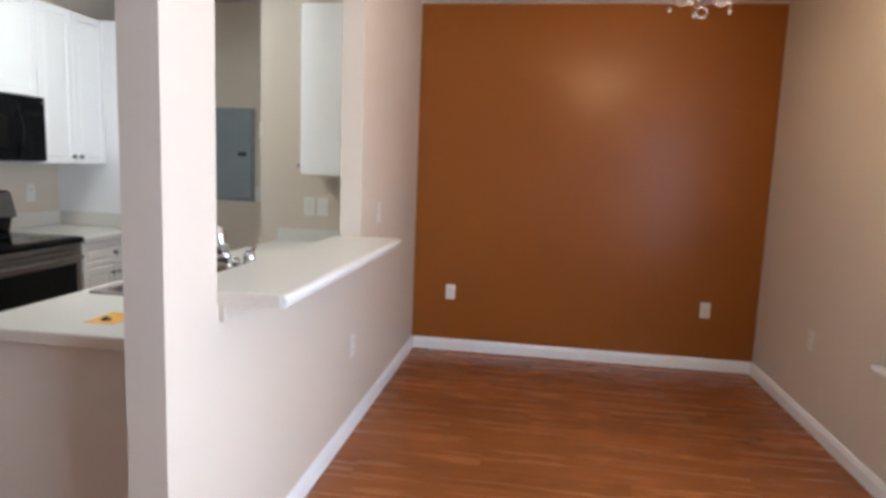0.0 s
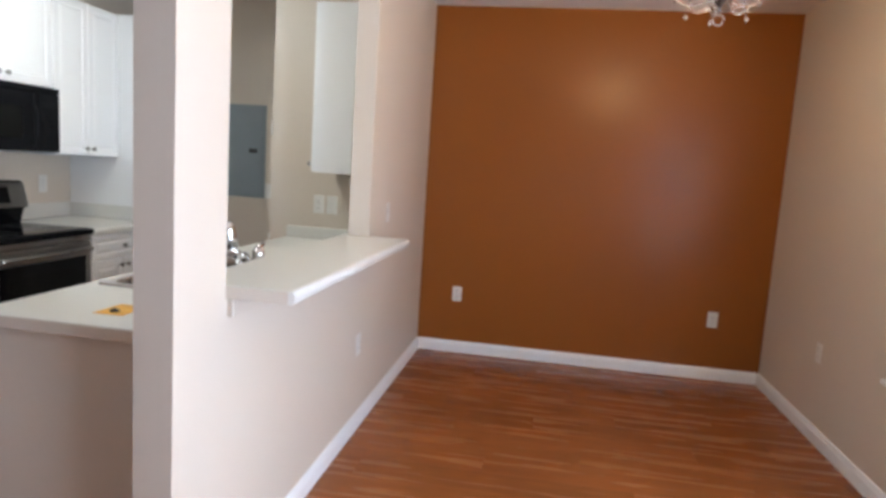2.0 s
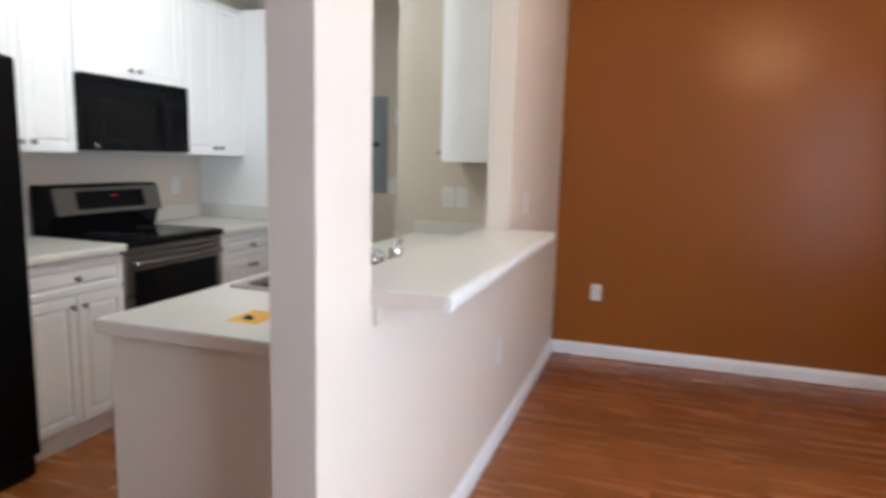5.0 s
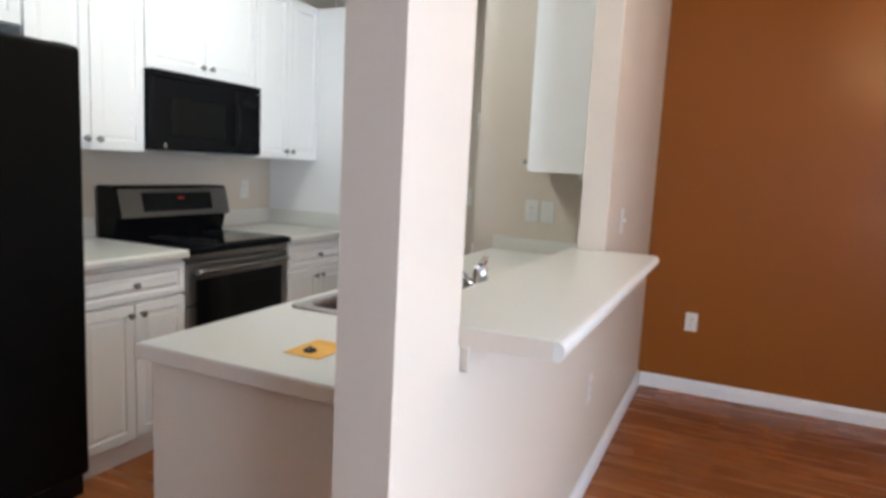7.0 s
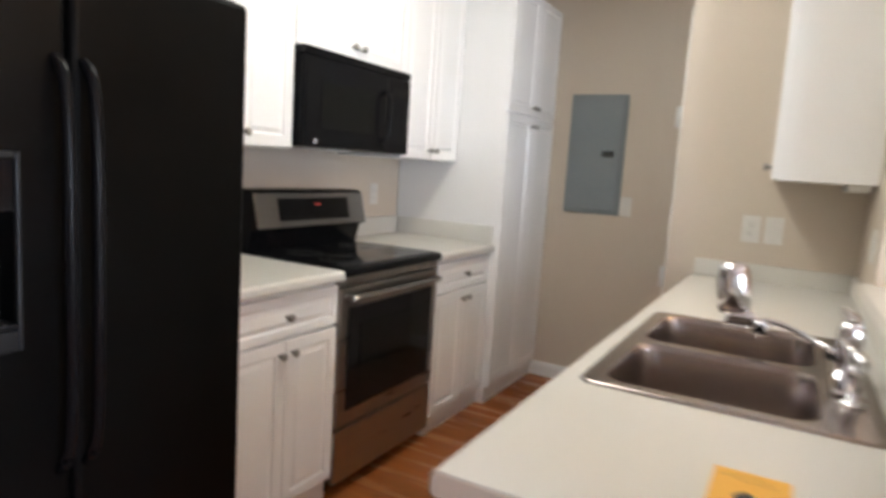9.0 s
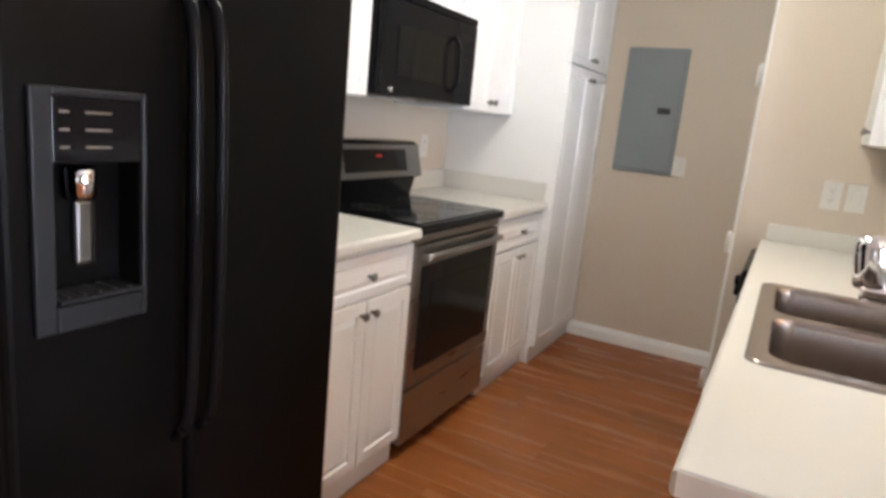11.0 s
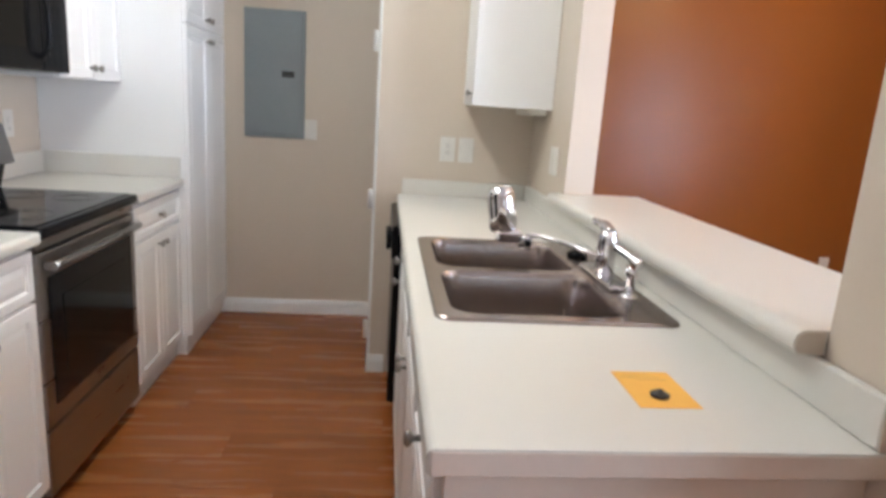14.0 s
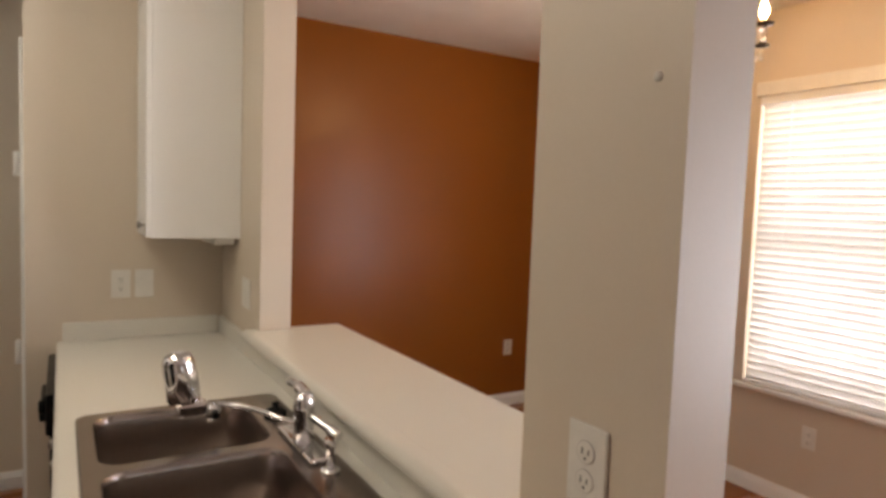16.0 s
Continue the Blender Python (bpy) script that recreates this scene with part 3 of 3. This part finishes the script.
# ---- refrigerator ----
FY0, FY1, FZ, FF = 3.625, 4.466, 1.714, -1.706
fr = thing("refrigerator", -2.06, 4.04, 0, "black side-by-side refrigerator with a door water dispenser", "refrigerator")
part("body", box(XL + 0.02, FF - 0.075, FY0 + 0.004, FY1 - 0.004, 0.03, FZ - 0.015, bevel=0.006), M_FRIDGE, fr)
part("base_grille", box(FF - 0.10, FF - 0.03, FY0 + 0.01, FY1 - 0.01, 0.005, 0.085, bevel=0.004), M_BLACK, fr)
SP = 3.978
DY0, DY1, DZ0, DZ1 = 3.672, 3.872, 0.893, 1.295
RY0, RY1, RZ0, RZ1 = DY0 + 0.034, DY1 - 0.010, DZ0 + 0.045, DZ1 - 0.120


def recessed_door(x0, x1, y0, y1, z0, z1, hole, depth):
    """A door slab with rounded edges and a box-shaped recess in its front."""
    bm = box(x0, x1, y0, y1, z0, z1, bevel=0.018, seg=4)
    face = max(bm.faces, key=lambda f: (round(f.calc_center_median().x, 4), f.calc_area()))
    rim = sorted(face.verts, key=lambda v: math.atan2(v.co.z - (z0 + z1) / 2, v.co.y - (y0 + y1) / 2))
    bmesh.ops.delete(bm, geom=[face], context="FACES_ONLY")
    a, b, c, d = hole
    corners = [(a, c), (b, c), (b, d), (a, d)]
    lip = [bm.verts.new((x1, y, z)) for y, z in corners]
    back = [bm.verts.new((x1 - depth, y, z)) for y, z in corners]
    for k in range(4):
        n = (k + 1) % 4
        bm.faces.new((rim[k], rim[n], lip[n], lip[k]))
        bm.faces.new((lip[k], lip[n], back[n], back[k]))
    bm.faces.new(back)
    bmesh.ops.recalc_face_normals(bm, faces=bm.faces[:])
    return bm


near_door = part("door", recessed_door(FF - 0.07, FF, FY0, SP - 0.003, 0.095, FZ, (RY0, RY1, RZ0, RZ1), 0.055), M_FRIDGE, fr, "black freezer door")
far_door = part("door", box(FF - 0.07, FF, SP + 0.003, FY1, 0.095, FZ, bevel=0.018, seg=4), M_FRIDGE, fr)
for d, y in ((near_door, SP - 0.030), (far_door, SP + 0.030)):
    part("handle", tube(smooth_path([(FF - 0.002, y, 0.60), (FF + 0.030, y, 0.64), (FF + 0.046, y, 0.76), (FF + 0.050, y, 1.03), (FF + 0.046, y, 1.32), (FF + 0.030, y, 1.45), (FF - 0.002, y, 1.49)]), [0.013] * 37, 12), M_BLACK, d, "black bowed handle")
for y in (FY0 + 0.06, FY1 - 0.06):
    part("hinge_cover", box(FF - 0.13, FF - 0.02, y - 0.03, y + 0.03, FZ - 0.012, FZ + 0.004, bevel=0.003), M_BLACK, fr)
for a in ((DY0, RY0, DZ0, DZ1), (RY1, DY1, DZ0, DZ1), (RY0, RY1, DZ0, RZ0), (RY0, RY1, DZ1 - 0.014, DZ1)):
    part("dispenser_frame", box(FF + 0.0005, FF + 0.014, *a, bevel=0.004), M_SILVER, near_door, "dark grey dispenser surround")
strip = part("control_strip", box(FF + 0.0005, FF + 0.010, RY0 + 0.0005, RY1 - 0.0005, RZ1, DZ1 - 0.0145, bevel=0.002), M_BGLASS, near_door, "black control strip")
for i in range(3):
    for y, w in ((RY0 + 0.012, 0.016), (RY0 + 0.055, 0.045)):
        part("button_mark", box(FF + 0.0102, FF + 0.0108, y, y + w, RZ1 + 0.024 + i * 0.028, RZ1 + 0.028 + i * 0.028), M_STEEL, strip, "small silver button mark")
part("nozzle", lathe([(0.016, 0), (0.024, 0.008), (0.025, 0.052), (0.020, 0.058)], 16), M_CHROME, near_door, "chrome ice nozzle", m=at(FF - 0.026, (RY0 + RY1) / 2 - 0.010, RZ1 - 0.066))
part("paddle", box(FF - 0.050, FF - 0.040, (RY0 + RY1) / 2 - 0.014, (RY0 + RY1) / 2 + 0.022, RZ0 + 0.050, RZ1 - 0.070, bevel=0.008, seg=3), M_STEEL_DARK, near_door, "dark steel dispenser paddle")
tray = part("drip_tray", prism([(FF - 0.052, RZ0 + 0.001), (FF + 0.008, RZ0 + 0.001), (FF + 0.020, RZ0 + 0.006), (FF + 0.020, RZ0 + 0.012), (FF - 0.052, RZ0 + 0.012)], "y", RY0 + 0.002, RY1 - 0.002), M_SILVER, near_door)
for k in range(5):
    part("tray_slot", box(FF - 0.045, FF + 0.010, RY0 + 0.018 + k * 0.028, RY0 + 0.024 + k * 0.028, RZ0 + 0.0125, RZ0 + 0.0145), M_STEEL, tray, "steel grille bar")

# ---- sink peninsula ----
pb = thing("sink_cabinet", -0.42, 4.75, 0, "white base cabinet below the sink with a tan end panel", "base cabinet")
PX = -0.714
part("body", box(PX, KF - 0.001, 3.935, 4.36, 0.10, 0.8765, bevel=0.0015, seg=1), M_CAB, pb)
part("body", box(PX, PX + 0.018, 4.362, 5.585, 0.10, 0.8765), M_CAB, pb)
part("body", box(PX + 0.019, KF - 0.001, 5.21, 5.585, 0.10, 0.8765), M_CAB, pb)
part("bottom_panel", box(PX + 0.019, KF - 0.001, 4.362, 5.209, 0.10, 0.118), M_CAB, pb)
part("toe_kick", box(PX + 0.05, KF - 0.001, 3.937, 5.585, 0.001, 0.0995), M_CAB, pb)
part("end_panel", box(PX - 0.004, KF - 0.002, 3.918, 3.9345, 0.001, 0.8765, bevel=0.001, seg=1), M_WALL, pb, "tan painted end panel")
for i in range(4):
    w = 0.407
    y = 3.941 + i * 0.412 + w
    front("drawer_front", pb, at(PX - 0.0005, y, 0.715, FACE_NX), w, 0.145, (w / 2, 0.0725) if i in (0, 3) else None)
    front("door", pb, at(PX - 0.0005, y, 0.105, FACE_NX), w, 0.60, (0.028 if i % 2 else w - 0.028, 0.555))

dw = thing("dishwasher", -0.45, 5.89, 0, "black built-in dishwasher below the worktop", "dishwasher")
part("body", box(-0.705, KF - 0.004, 5.59, 6.19, 0.09, 0.872), M_BLACK, dw)
part("door", box(-0.762, -0.7055, 5.59, 6.19, 0.13, 0.735, bevel=0.006), M_BLACK, dw)
part("control_panel", box(-0.773, -0.7055, 5.59, 6.19, 0.74, 0.872, bevel=0.008), M_BLACK, dw)
part("handle", box(-0.793, -0.7735, 5.71, 6.07, 0.75, 0.785, bevel=0.008), M_BLACK, dw)
part("dial", lathe([(0.022, 0), (0.020, 0.018), (0.012, 0.020)], 18), M_BLACK, dw, m=at(-0.7735, 5.655, 0.82, FACE_NX))
part("toe_panel", box(-0.67, -0.61, 5.59, 6.19, 0.002, 0.0895), M_BLACK, dw)


def ring_pts(x0, x1, y0, y1, r, z, n=6):
    out = []
    for cx, cy, a0 in ((x1 - r, y1 - r, 0), (x0 + r, y1 - r, 90), (x0 + r, y0 + r, 180), (x1 - r, y0 + r, 270)):
        for k in range(n + 1):
            a = radians(a0 + 90 * k / n)
            out.append((cx + r * math.cos(a), cy + r * math.sin(a), z))
    return out


def loft(bm, loops, close=True):
    vs = [[bm.verts.new(p) for p in lp] for lp in loops]
    for a, b in zip(vs, vs[1:]):
        n = len(a)
        for i in range(n):
            bm.faces.new((a[i], a[(i + 1) % n], b[(i + 1) % n], b[i])).smooth = True
    if close:
        bm.faces.new(vs[-1])
    return vs


sk = thing("sink", -0.435, 4.785, 0.915, "stainless steel double-bowl drop-in kitchen sink", "sink")
BWX0, BWX1 = SX0 + 0.038, SX1 - 0.105
MID = (SY0 + SY1) / 2
bowls = [(BWX0, BWX1, SY0 + 0.035, MID - 0.018), (BWX0, BWX1, MID + 0.018, SY1 - 0.035)]
bm = bmesh.new()
outer = [bm.verts.new(p) for p in ring_pts(SX0 + 0.006, SX1 - 0.006, SY0 + 0.006, SY1 - 0.006, 0.03, 0.9215)]
edges = [bm.edges.new((outer[i], outer[(i + 1) % len(outer)])) for i in range(len(outer))]
for b in bowls:
    vs = [bm.verts.new(p) for p in ring_pts(*b, 0.055, 0.9215)]
    edges += [bm.edges.new((vs[i], vs[(i + 1) % len(vs)])) for i in range(len(vs))]
bmesh.ops.triangle_fill(bm, edges=edges, use_beauty=True, normal=(0, 0, 1))
loft(bm, [ring_pts(SX0 + 0.006, SX1 - 0.006, SY0 + 0.006, SY1 - 0.006, 0.03, 0.9215), ring_pts(SX0 + 0.002, SX1 - 0.002, SY0 + 0.002, SY1 - 0.002, 0.033, 0.9200), ring_pts(SX0, SX1, SY0, SY1, 0.035, 0.9155)], close=False)
bmesh.ops.recalc_face_normals(bm, faces=bm.faces[:])
part("rim", bm, M_SINK, sk, "flat stainless rim and tap deck")
for x0, x1, y0, y1 in bowls:
    bm = bmesh.new()
    loops = [ring_pts(x0 - 0.001, x1 + 0.001, y0 - 0.001, y1 + 0.001, 0.055, 0.9213)]
    loops += [ring_pts(x0 + d, x1 - d, y0 + d, y1 - d, max(0.02, 0.055 - d * 0.3), z) for d, z in ((0.002, 0.916), (0.005, 0.905), (0.010, 0.80), (0.014, 0.755), (0.024, 0.738), (0.045, 0.732))]
    loft(bm, loops)
    bmesh.ops.recalc_face_normals(bm, faces=bm.faces[:])
    bowl = part("bowl", bm, M_SINK, sk)
    part("drain", lathe([(0.042, 0.7325), (0.045, 0.7345), (0.036, 0.7350), (0.030, 0.7330)], 20), M_CHROME, bowl, "chrome basket drain", m=at((x0 + x1) / 2, (y0 + y1) / 2, 0))

# tap with a cylinder filter on its spout
TX, TY, TZ = -0.228, 4.74, 0.9218
tp = thing("kitchen_tap", TX, TY, TZ, "chrome lever kitchen tap with a water filter on its spout", "tap")
part("escutcheon", box(TX - 0.028, TX + 0.028, TY - 0.125, TY + 0.125, TZ, TZ + 0.012, bevel=0.006, seg=3), M_CHROME, tp)
part("body", lathe([(0.026, 0.012), (0.024, 0.05), (0.025, 0.09), (0.024, 0.115), (0.014, 0.130)], 20), M_CHROME, tp, m=at(TX, TY, TZ))
part("lever", tube(smooth_path([(TX + 0.004, TY - 0.012, TZ + 0.124), (TX - 0.003, TY + 0.035, TZ + 0.136), (TX - 0.014, TY + 0.080, TZ + 0.140)]), [0.014] * 7 + [0.010] * 5 + [0.008], 12), M_CHROME, tp)
SPX, SPY = -0.402, 4.93
part("spout", tube(smooth_path([(TX, TY, TZ + 0.05), (TX - 0.05, TY + 0.025, TZ + 0.066), (TX - 0.10, TY + 0.11, TZ + 0.072), (SPX + 0.012, SPY - 0.006, TZ + 0.070), (SPX, SPY, TZ + 0.056)]), 0.0068, 12), M_CHROME, tp)
fl = part("filter_valve", lathe([(0.018, 0.030), (0.022, 0.040), (0.022, 0.062), (0.016, 0.070)], 16), M_CHROME, tp, m=at(SPX, SPY, TZ))
part("valve_lever", box(SPX - 0.008, SPX + 0.008, SPY - 0.05, SPY - 0.015, TZ + 0.045, TZ + 0.062, bevel=0.004), M_BLACK, fl)
part("filter_arm", box(SPX - 0.085, SPX - 0.01, SPY - 0.016, SPY + 0.030, TZ + 0.044, TZ + 0.084, bevel=0.012, seg=3), M_CHROME, tp)
part("filter_housing", lathe([(0.027, -0.004), (0.037, 0.001), (0.041, 0.013), (0.040, 0.082), (0.038, 0.106), (0.031, 0.122), (0.013, 0.129)], 24), M_CHROME, tp, "chrome filter cylinder", m=at(SPX - 0.062, SPY + 0.016, TZ + 0.078) @ pose(0, 0, 0, 0, -9, 0))

sp = thing("soap_dispenser", TX, 4.57, TZ, "chrome pump soap dispenser on the sink deck", "soap dispenser")
part("collar", lathe([(0.022, 0), (0.022, 0.006), (0.014, 0.010)], 18), M_CHROME, sp, m=at(TX + 0.004, 4.57, TZ))
part("stem", lathe([(0.011, 0.010), (0.010, 0.05), (0.014, 0.055), (0.014, 0.075)], 14), M_CHROME, sp, m=at(TX + 0.004, 4.57, TZ))
part("nozzle", tube(smooth_path([(TX + 0.012, 4.545, TZ + 0.084), (TX - 0.004, 4.580, TZ + 0.098), (TX - 0.022, 4.625, TZ + 0.110)]), [0.013] * 5 + [0.009] * 8, 10), M_CHROME, sp)
st = solid("sink_stopper", lathe([(0.030, 0), (0.032, 0.010), (0.020, 0.018), (0.008, 0.020), (0.010, 0.034), (0.004, 0.036)], 18), M_BLACK, "black rubber sink stopper on the sink deck", "stopper")
st.location = (-0.225, 4.985, TZ)

# yellow card with a dark disc on the worktop
card = solid("yellow_card", box(-0.049, 0.049, -0.066, 0.066, 0, 0.0012), M_CARD, "yellow paper card lying on the peninsula worktop", "card")
card.location = (-0.368, 4.082, 0.9152)
bars = part("print_bar", box(-0.411, -0.388, 4.122, 4.126, 0.9166, 0.9168), mat("faded_print", (0.62, 0.33, 0.06), bump=0), card)
for i in range(3):
    part("print_bar", box(-0.400 + i * 0.006, -0.353 + i * 0.010, 4.134 - i * 0.010, 4.137 - i * 0.010, 0.9166, 0.9168), bars.data.materials[0], card)
disc = solid("drain_cap", lathe([(0.014, 0), (0.0155, 0.003), (0.012, 0.006), (0.006, 0.007), (0.004, 0.011), (0.001, 0.012)], 20), M_DOT, "small black rubber cap lying on a yellow card", "cap")
disc.location = (-0.371, 4.055, 0.9166)

# wall cabinet above the sink worktop's far end
wc = thing("wall_cabinet", -0.27, 6.04, 1.348, "white wall cabinet above the sink worktop", "wall cabinet", "white wall cabinets")
carcass(wc, -0.438, KF - 0.001, 5.872, YC - 0.001, 1.348, TOP)
front("door", wc, at(-0.4385, YC - 0.003, 1.352, FACE_NX), 0.322, TOP - 1.356, (0.294, 0.045))
ul = thing("under_cabinet_light", -0.2, 6.03, 1.32, "slim white lamp strip under the wall cabinet", "cabinet light")
part("housing", box(-0.21, KF - 0.02, 5.89, 6.18, 1.324, 1.3475, bevel=0.004), M_PLATE, ul)
part("lens", box(-0.205, KF - 0.025, 5.91, 6.16, 1.3205, 1.3235, bevel=0.001), M_PLATE, ul)

# ---- electrical panel, plates ----
ep = thing("breaker_panel", -1.468, YK, 1.092, "grey steel breaker panel door on the kitchen wall", "breaker panel")
part("cover", box(-1.642, -1.295, YK - 0.012, YK - 0.0005, 1.092, 1.814, bevel=0.003), M_GREYP, ep)
part("door", box(-1.623, -1.314, YK - 0.020, YK - 0.0125, 1.114, 1.792, bevel=0.003), M_GREYP, ep)
part("latch", box(-1.425, -1.355, YK - 0.028, YK - 0.0205, 1.442, 1.476, bevel=0.003), M_SLOT, ep, "black latch")


def plate(name, m, label, category, w=0.072, h=0.116, kind="outlet"):
    """A cover plate in the plane of m: u right, v up, w out; its centre at the origin."""
    p0 = m.translation
    ob = thing(name, p0.x, p0.y, p0.z, label, category)
    body = part("cover", box(-w / 2, w / 2, -h / 2, h / 2, 0.0006, 0.006, bevel=0.0025), M_PLATE, ob, m=m)
    if kind == "outlet":
        for v in (-0.020, 0.020):
            s = part("socket", lathe([(0.0165, 0.0062), (0.0165, 0.0078), (0.014, 0.0080)], 18), M_PLATE, body, m=m @ Matrix.Translation((0, v, 0)))
            for u, hh in ((-0.006, 0.0045), (0.006, 0.0035)):
                part("slot", box(u - 0.0011, u + 0.0011, v + 0.001 - hh, v + 0.001 + hh, 0.0081, 0.0086), M_SLOT, body, m=m)
            part("slot", lathe([(0.0022, 0.0081), (0.0022, 0.0086)], 8), M_SLOT, body, m=m @ Matrix.Translation((0, v - 0.009, 0)))
    elif kind == "switch":
        part("toggle", box(-0.005, 0.005, -0.004, 0.012, 0.0062, 0.018, bevel=0.002), M_PLATE, body, m=m)
    elif kind == "rocker":
        part("rocker", box(-0.0165, 0.0165, -0.033, 0.033, 0.0062, 0.010, bevel=0.002), M_PLATE, body, m=m)
    return ob


plate("outlet", at(0.294, YB, 0.462, FACE_NY), "white duplex outlet on the brown wall", "outlet")
plate("outlet", at(2.180, YB, 0.450, FACE_NY), "white duplex outlet on the brown wall near the corner", "outlet")
plate("outlet", at(XR, 6.18, 0.505, FACE_NX), "tan-shadowed white outlet on the dining side wall", "outlet")
plate("outlet", at(XR, 5.02, 0.392, FACE_NX), "white outlet below the dining window", "outlet")
plate("outlet", at(0, 5.465, 0.470, FACE_PX), "white outlet on the half wall", "outlet")
plate("light_switch", at(0, 5.945, 1.142, FACE_PX), "white toggle light switch on the dining wall", "light switch", kind="switch")
plate("outlet", at(-0.518, YC, 1.140, FACE_NY), "white duplex outlet above the sink worktop's end", "outlet")
plate("light_switch", at(-0.430, YC, 1.140, FACE_NY), "white rocker switch above the sink worktop's end", "light switch", kind="rocker")
plate("outlet", at(KF, 3.906, 1.168, FACE_NX), "white duplex outlet on the wall end above the worktop", "outlet")
plate("light_switch", at(KF, 5.76, 1.145, FACE_NX), "white double rocker plate beside the wall cabinet", "light switch", w=0.116, kind="rocker")
plate("outlet", at(XL, 6.095, 1.145, FACE_PX), "white duplex outlet on the range wall", "outlet")
plate("blank_plate", at(-1.258, YK, 1.150, FACE_NY), "white blank plate beside the breaker panel", "cover plate", kind="")

# small white disc on the kitchen face of the wall end
anchor = solid("wall_dot", lathe([(0.006, 0), (0.006, 0.002), (0.003, 0.003)], 12), M_PLATE, "small white dot on the wall end", "wall anchor")
anchor.matrix_world = at(KF, 3.826, 1.676, FACE_NX)

# ---- chandelier ----
CX, CY, CZ = 1.505, 4.95, 2.082
ch = thing("chandelier", CX, CY, CEIL, "bronze chandelier with lit candle bulbs and glass crystals", "chandelier")
part("canopy", lathe([(0.02, -0.05), (0.05, -0.03), (0.062, -0.001)], 24), M_BRONZE, ch, m=at(CX, CY, CEIL))
part("stem", tube([(CX, CY, CZ + 0.05), (CX, CY, CEIL - 0.04)], 0.006, 8), M_BRONZE, ch)
part("hub", lathe([(0.004, -0.05), (0.022, -0.03), (0.012, 0.0), (0.026, 0.03), (0.020, 0.06), (0.008, 0.10)], 18), M_BRONZE, ch, m=at(CX, CY, CZ + 0.06))
part("finial_ring", tube([(CX + 0.020 * math.cos(a), CY, CZ - 0.035 + 0.020 * math.sin(a)) for a in (2 * math.pi * k / 20 for k in range(21))], 0.004, 8), M_CRYSTAL, ch, "glass ring pendant")
part("finial_link", tube([(CX, CY, CZ - 0.012), (CX, CY, CZ + 0.02)], 0.003, 6), M_BRONZE, ch)
for k in range(5):
    a = radians(20 + 72 * k)
    c, s = math.cos(a), math.sin(a)
    P = lambda d, z: (CX + d * c, CY + d * s, CZ + z)
    arm = part("arm", tube(smooth_path([P(0.015, 0.10), P(0.05, 0.045), P(0.10, 0.022), P(0.15, 0.045), P(0.165, 0.085)]), 0.006, 8), M_CRYSTAL, ch, "clear glass arm")
    part("scroll", tube([P(0.075 + 0.034 * math.cos(b), 0.030 + 0.034 * math.sin(b)) for b in (2 * math.pi * q / 22 for q in range(23))], 0.005, 8), M_CRYSTAL, arm, "clear glass ring scroll")
    part("lower_cup", lathe([(0.006, -0.006), (0.026, 0.000), (0.030, 0.008), (0.026, 0.007), (0.008, 0.004)], 20), M_BRONZE, arm, m=at(*P(0.165, 0.088)))
    part("sleeve", lathe([(0.012, 0), (0.014, 0.03), (0.012, 0.066)], 14), M_CRYSTAL, arm, "clear glass sleeve", m=at(*P(0.165, 0.097)))
    part("drip_pan", lathe([(0.008, -0.004), (0.036, 0.002), (0.040, 0.010), (0.036, 0.008), (0.008, 0.004)], 20), M_BRONZE, arm, m=at(*P(0.165, 0.168)))
    part("bulb_socket", lathe([(0.009, 0), (0.009, 0.024)], 14), M_PLATE, arm, "cream candle socket", m=at(*P(0.165, 0.173)))
    part("bulb", lathe([(0.007, 0), (0.016, 0.018), (0.017, 0.030), (0.012, 0.048), (0.004, 0.066)], 14), M_BULB, arm, "lit flame-shaped bulb", m=at(*P(0.165, 0.198)))
    for d, z in ((0.165, 0.055), (0.118, -0.012)):
        part("crystal", lathe([(0.001, -0.024), (0.008, -0.010), (0.005, 0.004), (0.001, 0.010)], 6), M_CRYSTAL, arm, "small cut-glass drop", m=at(*P(d, z)))

# kitchen ceiling lamp
kl = thing("ceiling_light", -1.22, 4.95, CEIL, "white framed kitchen ceiling light, switched on", "ceiling light")
part("frame", box(-1.39, -1.05, 4.30, 5.60, CEIL - 0.03, CEIL - 0.0005, bevel=0.006), M_TRIM, kl)
part("diffuser", box(-1.37, -1.07, 4.32, 5.58, CEIL - 0.085, CEIL - 0.0305, bevel=0.02, seg=3), M_DIFF, kl)

# ---- floor planks ----
PW, PL, GAP = 0.192, 1.285, 0.0003
plank_meshes = {}


def plank_mesh(length):
    """One mesh for each plank length; the cut planks along the walls are shorter."""
    key = round(length, 3)
    if key not in plank_meshes:
        bm = box(-key / 2 + GAP, key / 2 - GAP, -PW / 2 + GAP, PW / 2 - GAP, -0.009, 0.0)
        lift = [e for e in bm.edges if all(v.co.z > -0.001 for v in e.verts)]
        bmesh.ops.bevel(bm, geom=lift, offset=0.0004, segments=1, affect="EDGES")
        me = bpy.data.meshes.new("plank")
        bm.to_mesh(me)
        bm.free()
        me.materials.append(M_FLOOR)
        plank_meshes[key] = me
    return plank_meshes[key]


for i in range(int((YB - YS + 0.1) / PW)):
    y = YB - PW * (i + 0.5)
    x = XL - PL * (0.0, 0.37, 0.71, 0.18, 0.55)[i % 5]
    while x < XR - 0.02:
        a, b = max(x, XL), min(x + PL, XR)
        if b - a > 0.03:
            ob = new("plank", plank_mesh(b - a))
            ob.parent = floor
            ob.location = ((a + b) / 2, y, 0)
        x += PL
